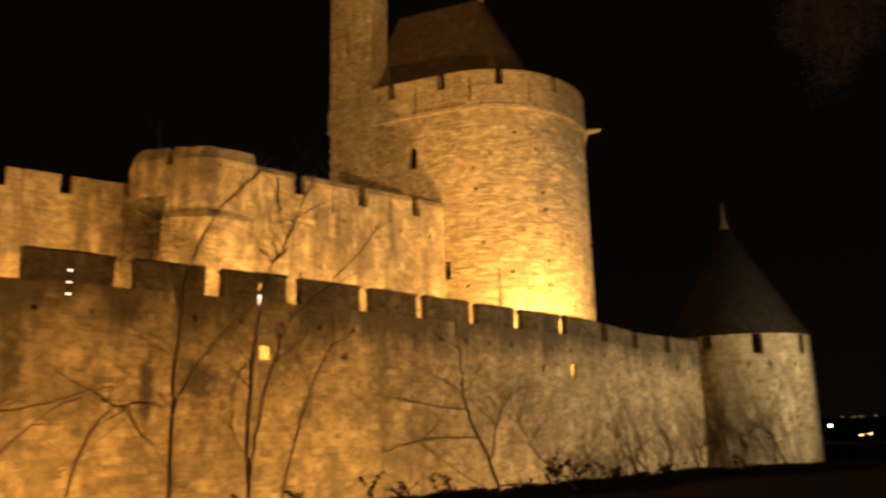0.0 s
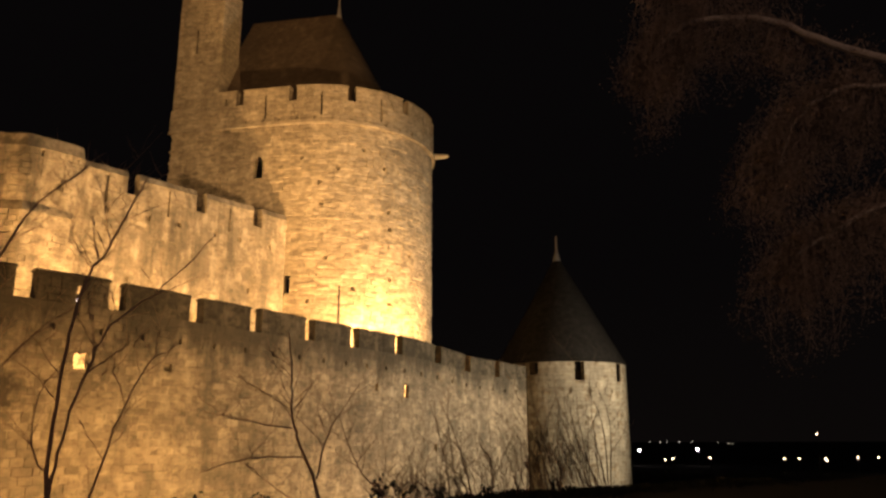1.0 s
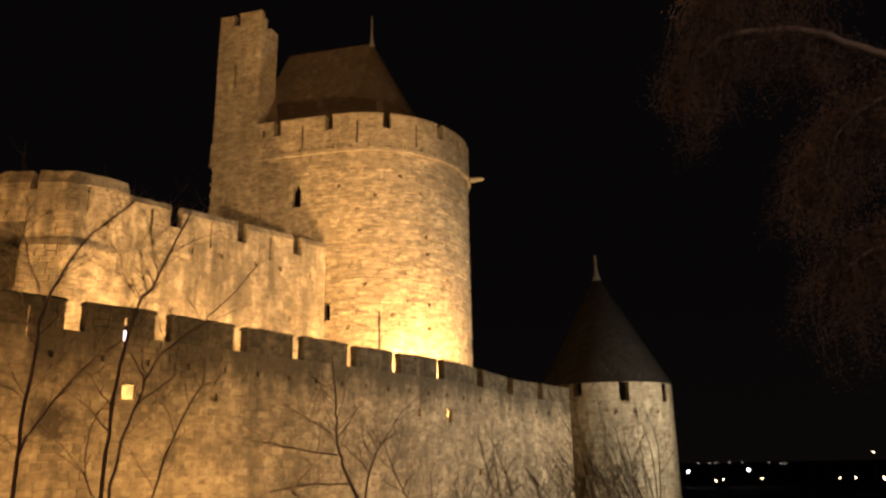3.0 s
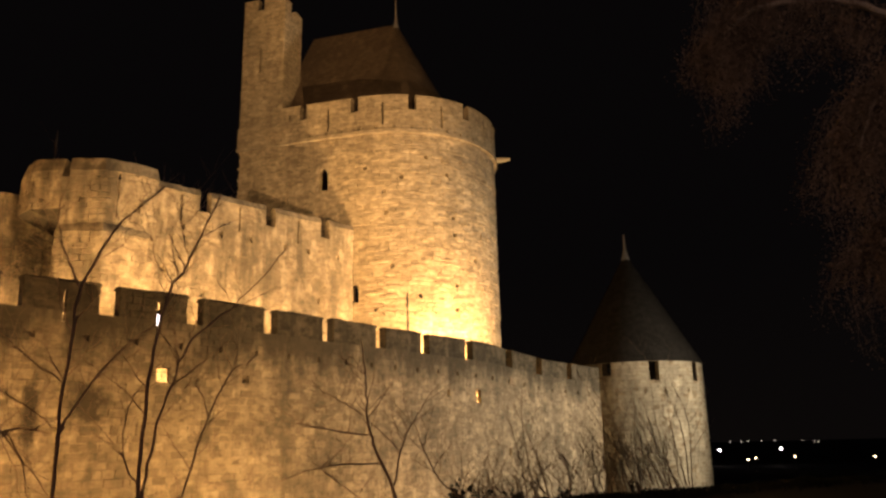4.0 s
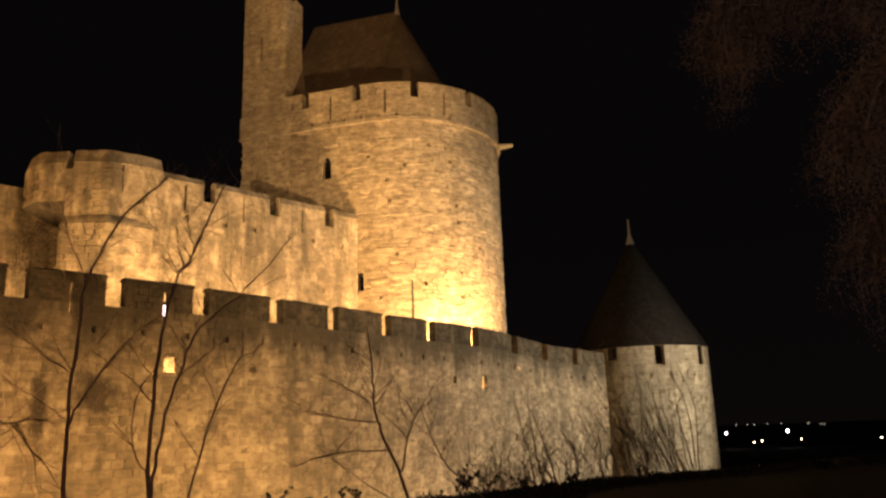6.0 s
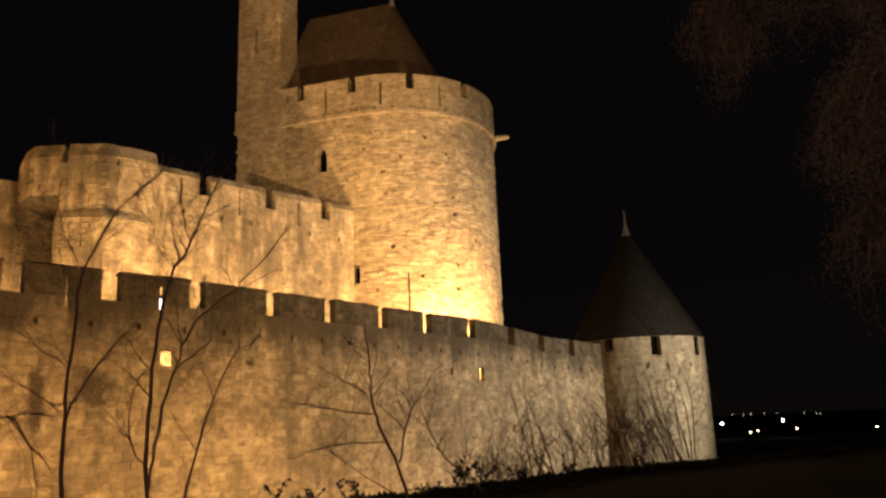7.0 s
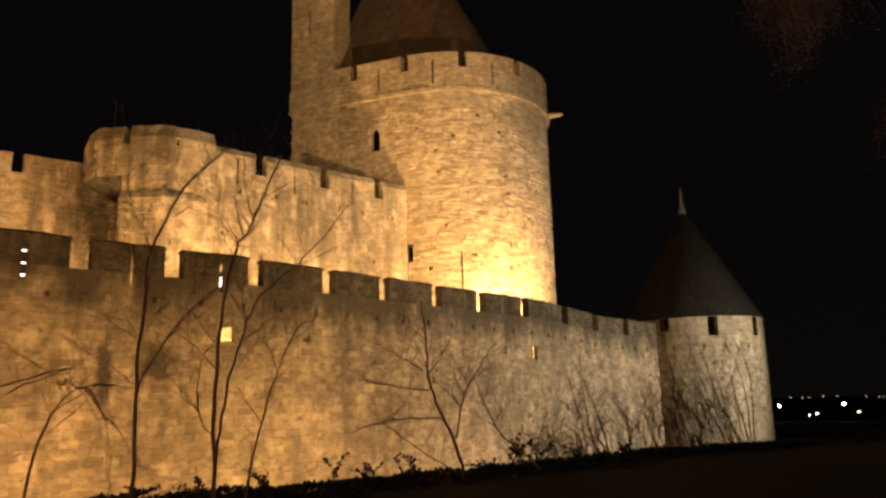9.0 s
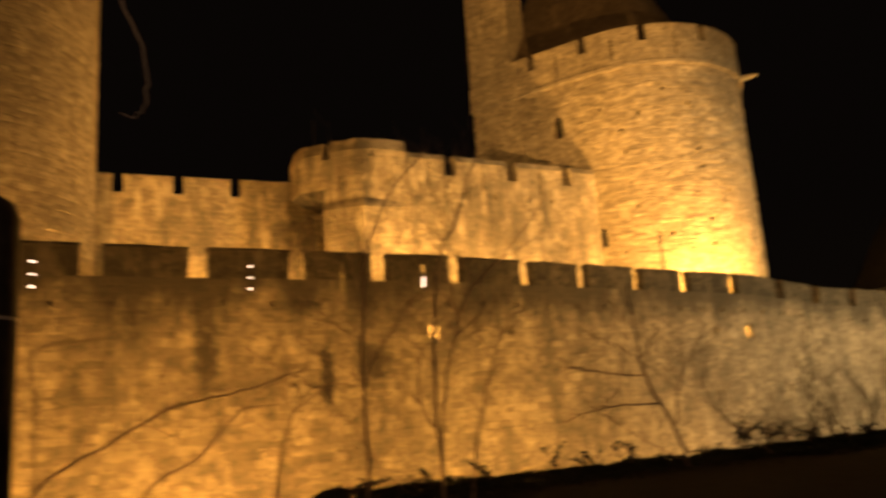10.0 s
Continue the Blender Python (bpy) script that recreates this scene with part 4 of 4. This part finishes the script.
for x, y, h in ((-4.6, 15.4, 0.4), (-3.4, 16.3, 0.62), (-2.9, 16.6, 0.4), (-2.0, 17.2, 0.55), (-5.6, 14.6, 0.35), (-0.4, 18.3, 0.3), (0.4, 18.9, 0.75), (0.9, 19.4, 0.6), (2.0, 20.9, 0.45), (3.4, 22.6, 0.4), (6.0, 25.2, 0.5), (-6.6, 14.0, 0.3)):
    sprig(x, y, h, rng)

# ---- drooping tree at the camera's right ----
rng = random.Random(8)
tree = thing("drooping_tree", "large dim tree with a pale arching limb and drooping fine twigs", "tree", at=(9.2, 4.6, 0.0))
root = Vector((9.2, 4.6, 0.0))
limbs = [
    (0.30, [(9.2, 4.6, -0.2), (9.1, 4.7, 2.5), (8.8, 4.9, 5.0), (8.9, 5.0, 8.0), (9.1, 5.1, 11.0)], "trunk"),
    (0.058, [(8.85, 4.9, 4.6), (6.6, 6.4, 5.0), (5.32, 7.26, 5.78), (4.58, 7.75, 6.41), (3.88, 8.12, 6.55), (3.5, 8.30, 6.3)], "limb"),
    (0.036, [(8.85, 4.9, 4.4), (6.6, 6.3, 5.0), (5.26, 7.30, 5.36), (4.78, 7.63, 5.1), (4.58, 7.75, 4.6)], "limb"),
    (0.055, [(8.9, 5.0, 7.0), (6.5, 6.4, 7.6), (4.8, 7.5, 7.5), (3.7, 8.1, 7.1)], "limb"),
    (0.050, [(8.8, 4.9, 4.0), (7.0, 6.3, 4.4), (5.6, 7.3, 4.1), (4.7, 7.8, 3.6)], "limb"),
]
for r, knots, kind in limbs:
    line = [p - root for p in smooth_line(knots, 6, 0.008, rng)]
    radii = [r * (1 - 0.62 * k / (len(line) - 1)) for k in range(len(line))]
    m = Mesh()
    tube(m, line, radii, 8)
    limb = part(kind, m.build("tree_" + kind, M_BARK_PALE), tree)
    if kind == "trunk":
        continue
    tw, lf = Mesh(), Mesh()
    arch = knots[-1][2] > 6.0 and knots[0][2] < 5.0
    for _ in range(230):
        k = rng.uniform(0.84, 1.0) if arch and rng.random() < 0.5 else rng.uniform(0.36, 1.0)
        p = line[min(len(line) - 1, int(k * len(line)))]
        ln = rng.uniform(0.25, 1.0) * (1.3 if rng.random() < 0.25 else 0.8)
        d = Vector((rng.gauss(-0.05, 0.28), rng.gauss(0.35, 0.3), 0))
        if arch:
            ln, d = ln * (0.9 if k > 0.84 else 0.75), d * 0.7
        sub = smooth_line([p, p + d * 0.45 + Vector((0, 0, rng.uniform(-0.12, 0.2))), p + d * 0.75 + Vector((rng.gauss(0, 0.08), 0, -0.5 * ln)), p + d * 0.8 + Vector((rng.gauss(0, 0.12), 0, -ln))], 3, 0.012, rng)
        tube(tw, sub, [0.005 * (1 - 0.6 * q / (len(sub) - 1)) for q in range(len(sub))], 3)
        for q in sub[2:]:
            for _ in range(18):
                leaf(lf, q + Vector((rng.gauss(0, 0.075), rng.gauss(0, 0.075), rng.gauss(0, 0.075))), rng.uniform(0.014, 0.032), rng, -0.7)
    part("spray", tw.build("tree_twigs", M_TREE_LEAF), limb, kind="stuff")
    part("foliage", lf.build("tree_leaves", M_TREE_LEAF), limb, kind="stuff")

# ---- hanging branch and post at the camera's left ----
branch_tree = thing("bare_tree", "dim bare tree with a hanging hooked branch", "tree", at=(-9.5, 3.2, 0.0))
root = Vector((-9.5, 3.2, 0.0))
for r, knots, kind in (
    (0.20, [(-9.5, 3.2, -0.2), (-9.4, 3.3, 2.5), (-9.2, 3.4, 6.0), (-9.3, 3.4, 9.0)], "trunk"),
    (0.04, [(-9.2, 3.4, 5.5), (-7.5, 4.4, 6.9), (-6.0, 5.2, 6.9), (-5.32, 5.57, 6.35)], "limb"),
    (0.016, [(-5.32, 5.57, 6.35), (-5.22, 5.66, 5.64), (-5.08, 5.78, 5.18), (-5.03, 5.82, 4.78), (-5.09, 5.77, 4.45), (-5.22, 5.67, 4.47)], "limb"),
):
    line = [p - root for p in smooth_line(knots, 6, 0.01, rng)]
    m = Mesh()
    tube(m, line, [r * (1 - 0.7 * k / (len(line) - 1)) for k in range(len(line))], 7)
    part(kind, m.build("bare_" + kind, M_BARK_PALE), branch_tree)

post = thing("post", "dark round-topped post with a pale band", "post", at=(-3.27, 2.58, 0.0))
m = Mesh()
tube(m, [(0, 0, -0.1), (0, 0, 2.50), (0, 0, 2.58), (0, 0, 2.63)], [0.15, 0.145, 0.115, 0.03], 20)
part("shaft", m.build("post_shaft", M_IRON, smooth=True), post)
m = Mesh()
tube(m, [(0, 0, 2.04), (0, 0, 2.055)], [0.149, 0.149], 20)
part("band", m.build("post_band", M_LEAD), post, "thin pale band")

# ---- plants on the wall beside the bastion ----
wp = thing("wall_plant", "straggling plant growing in the angle of the bastion", "plant", at=(-18.9, 35.75, 11.0))
st, l = Mesh(), Mesh()
for _ in range(44):
    a = Vector((rng.gauss(-0.45, 0.45), rng.gauss(0.0, 0.08), rng.uniform(-1.7, 1.0)))
    line = smooth_line([Vector((0.1, 0.25, -1.5)), a * 0.5 + Vector((0, 0, 0)), a], 4)
    tube(st, line, [0.02] * len(line), 4)
    for p in line[2:]:
        for _ in range(10):
            leaf(l, p + Vector((rng.gauss(0, 0.15), rng.gauss(0, 0.1), rng.gauss(0, 0.15))), rng.uniform(0.08, 0.16), rng)
part("stalk", st.build("wall_plant_stems", M_BARK), wp)
part("foliage", l.build("wall_plant_leaves", M_DEAD_LEAF), wp, kind="stuff")

# ---- lamps of the town in the plain ----


def town_lamp(dx, dy, dz, far, r, material, label):
    x, y, z = dx * far, dy * far, 1.6 + dz * far
    g = ground_height(x, y)
    t = thing("street_lamp", label, "street lamp", group="lamps of the town", at=(x, y, g))
    h = z - g
    m = Mesh()
    tube(m, [(0, 0, 0), (0, 0, max(0.5, h - r))], [0.12, 0.08], 6)
    part("post", m.build("lamp_post", M_IRON), t)
    bm = bmesh.new()
    bmesh.ops.create_icosphere(bm, subdivisions=2, radius=r, matrix=Matrix.Translation((0, 0, h)) @ Matrix.Diagonal((1, 1, 0.8, 1)))
    me = bpy.data.meshes.new("globe")
    bm.to_mesh(me)
    bm.free()
    me.materials.append(material)
    part("globe", me, t, "glowing globe")


for dx, dy, dz in ((0.3316, 0.9434, -0.0119), (0.3944, 0.9190, -0.0108)):
    town_lamp(dx, dy, dz, 420, 0.62, M_LAMP, "bright white street lamp far off in the plain")
for dx, dy, dz in ((0.3600, 0.9330, -0.0228), (0.3680, 0.9298, -0.0214), (0.4069, 0.9135, -0.0204), (0.4792, 0.8777, -0.0212), (0.4929, 0.8701, -0.0208), (0.5162, 0.8564, -0.0205), (0.5175, 0.8557, -0.0228), (0.5440, 0.8391, -0.0194), (0.5606, 0.8281, -0.0193), (0.5110, 0.8596, 0.0063)):
    town_lamp(dx, dy, dz, 260, 0.25, M_LAMP_WARM, "warm street lamp far off in the plain")
for dx, dy, dz in ((0.3437, 0.9391, -0.0023), (0.3552, 0.9348, -0.0027), (0.3623, 0.9321, -0.0024), (0.3760, 0.9266, -0.0021), (0.4157, 0.9095, -0.0029), (0.4271, 0.9042, -0.0042), (0.4306, 0.9025, -0.0045), (0.3890, 0.9212, -0.0023), (0.4690, 0.8832, -0.0240)):
    town_lamp(dx, dy, dz, 900, 0.55, M_LAMP_FAINT, "faint lamp on the horizon")

# ---- lanterns in the ward, seen through the slits ----


def lantern(x, y, z, tall):
    g = 3.05
    t = thing("lantern", "lit lantern on an iron post inside the outer wall", "lantern", group="lanterns in the ward", at=(x, y, g))
    m = Mesh()
    tube(m, [(0, 0, 0), (0, 0, 0.2), (0, 0, 0.22), (0, 0, z - g - tall)], [0.09, 0.08, 0.045, 0.04], 8)
    part("post", m.build("lantern_post", M_IRON), t)
    m = Mesh()
    tube(m, [(0, 0, z - g - tall), (0, 0, z - g + 0.2)], [0.07, 0.10], 6)
    part("glass", m.build("lantern_glass", M_LANTERN), t, "glowing glass")
    m = Mesh()
    tube(m, [(0, 0, z - g + 0.2), (0, 0, z - g + 0.24), (0, 0, z - g + 0.40)], [0.14, 0.13, 0.02], 6)
    part("cap", m.build("lantern_cap", M_IRON), t)


lantern(-10.54, 29.15, 6.49, 0.2)
lantern(-14.95, 23.45, 6.85, 0.95)
lantern(-18.20, 17.15, 6.45, 0.9)

# stone bars across the barred slits
for v in (12.63, 18.62):
    for z, h in ((5.52, 0.29), (5.86, 0.30), (6.22, 0.18)):
        m = Mesh()
        slab(m, OUTER, S0 + v - 0.07, S0 + v + 0.07, z, z + h, -0.04, -0.12, 1)
        part("bar", m.build("slit_bar", M_PARAPET), outer)

# ---- single facing blocks ----


def unit_blocks(name, material, rng, count=6):
    """A few facing blocks, one metre square, to be scaled to size."""
    made = []
    for _ in range(count):
        j = lambda: rng.uniform(-0.02, 0.02)
        o = [(-0.5, 0.02, -0.5), (0.5, 0.02, -0.5), (0.5, 0.02, 0.5), (-0.5, 0.02, 0.5)]
        f = [(x * 0.95 + j(), -0.012 + 0.2 * j(), z * 0.92 + j()) for x, _, z in o]
        me = bpy.data.meshes.new(name)
        me.from_pydata(o + f, [], [(4, 5, 6, 7)] + [(i, (i + 1) % 4, 4 + (i + 1) % 4, 4 + i) for i in range(4)])
        me.materials.append(material)
        made.append(me)
    return made


def lay(parent, path, items, meshes, rng):
    for a, b, c, d, proud in items:
        p, q = path.at(a, 0.5 * (c + d), 0), path.at(b, 0.5 * (c + d), 0)
        ob = new("stone", rng.choice(meshes))
        ob.parent = parent
        t = (q - p).normalized()
        ob.matrix_local = Matrix.LocRotScale(0.5 * (p + q) + Vector((t.y, -t.x, 0)) * (proud - 0.01), Euler((0, 0, math.atan2(t.y, t.x))), ((q - p).length, 1.0, d - c))


lay(outer, OUTER, outer_near, unit_blocks("outer_block", M_OUTER_ONE, rng), rng)
lay(great, GREAT, great_near, unit_blocks("great_block", M_TOWER_ONE, rng), rng)
lay(inner, INNER, inner_near, unit_blocks("inner_block", M_CURTAIN_ONE, rng), rng)

# ---- lancet window in the flank ----
m = Mesh()
wx, wz0, wz1 = S_FL + 6.2, 17.45, 19.0
n = 7
inner_line = [(-0.31, wz0)] + [(-0.31 + 0.31 * (k / n) ** 1.6, wz1 - 0.62 + 0.5 * math.sin(math.pi / 2 * k / n)) for k in range(n + 1)]
inner_line += [(-x, z) for x, z in inner_line[-2::-1]]
outer_line = [(-0.52, wz0 - 0.15)] + [(-0.52 + 0.52 * (k / n) ** 2.2, wz1 - 0.35 + 0.62 * math.sin(math.pi / 2 * k / n)) for k in range(n + 1)]
outer_line += [(-x, z) for x, z in outer_line[-2::-1]]
for a, b, c, d in zip(inner_line, inner_line[1:], outer_line[1:], outer_line):
    m.quad(*[GREAT.at(wx + x, z, 0.075) for x, z in (a, b, c, d)])
    m.quad(GREAT.at(wx + a[0], a[1], 0.075), GREAT.at(wx + b[0], b[1], 0.075), GREAT.at(wx + b[0], b[1], -0.12), GREAT.at(wx + a[0], a[1], -0.12))
    m.quad(GREAT.at(wx + d[0], d[1], 0.0), GREAT.at(wx + c[0], c[1], 0.0), GREAT.at(wx + c[0], c[1], 0.075), GREAT.at(wx + d[0], d[1], 0.075))
part("window_surround", m.build("window_surround", M_FRAME), great, "pale dressed stone around the lancet window")
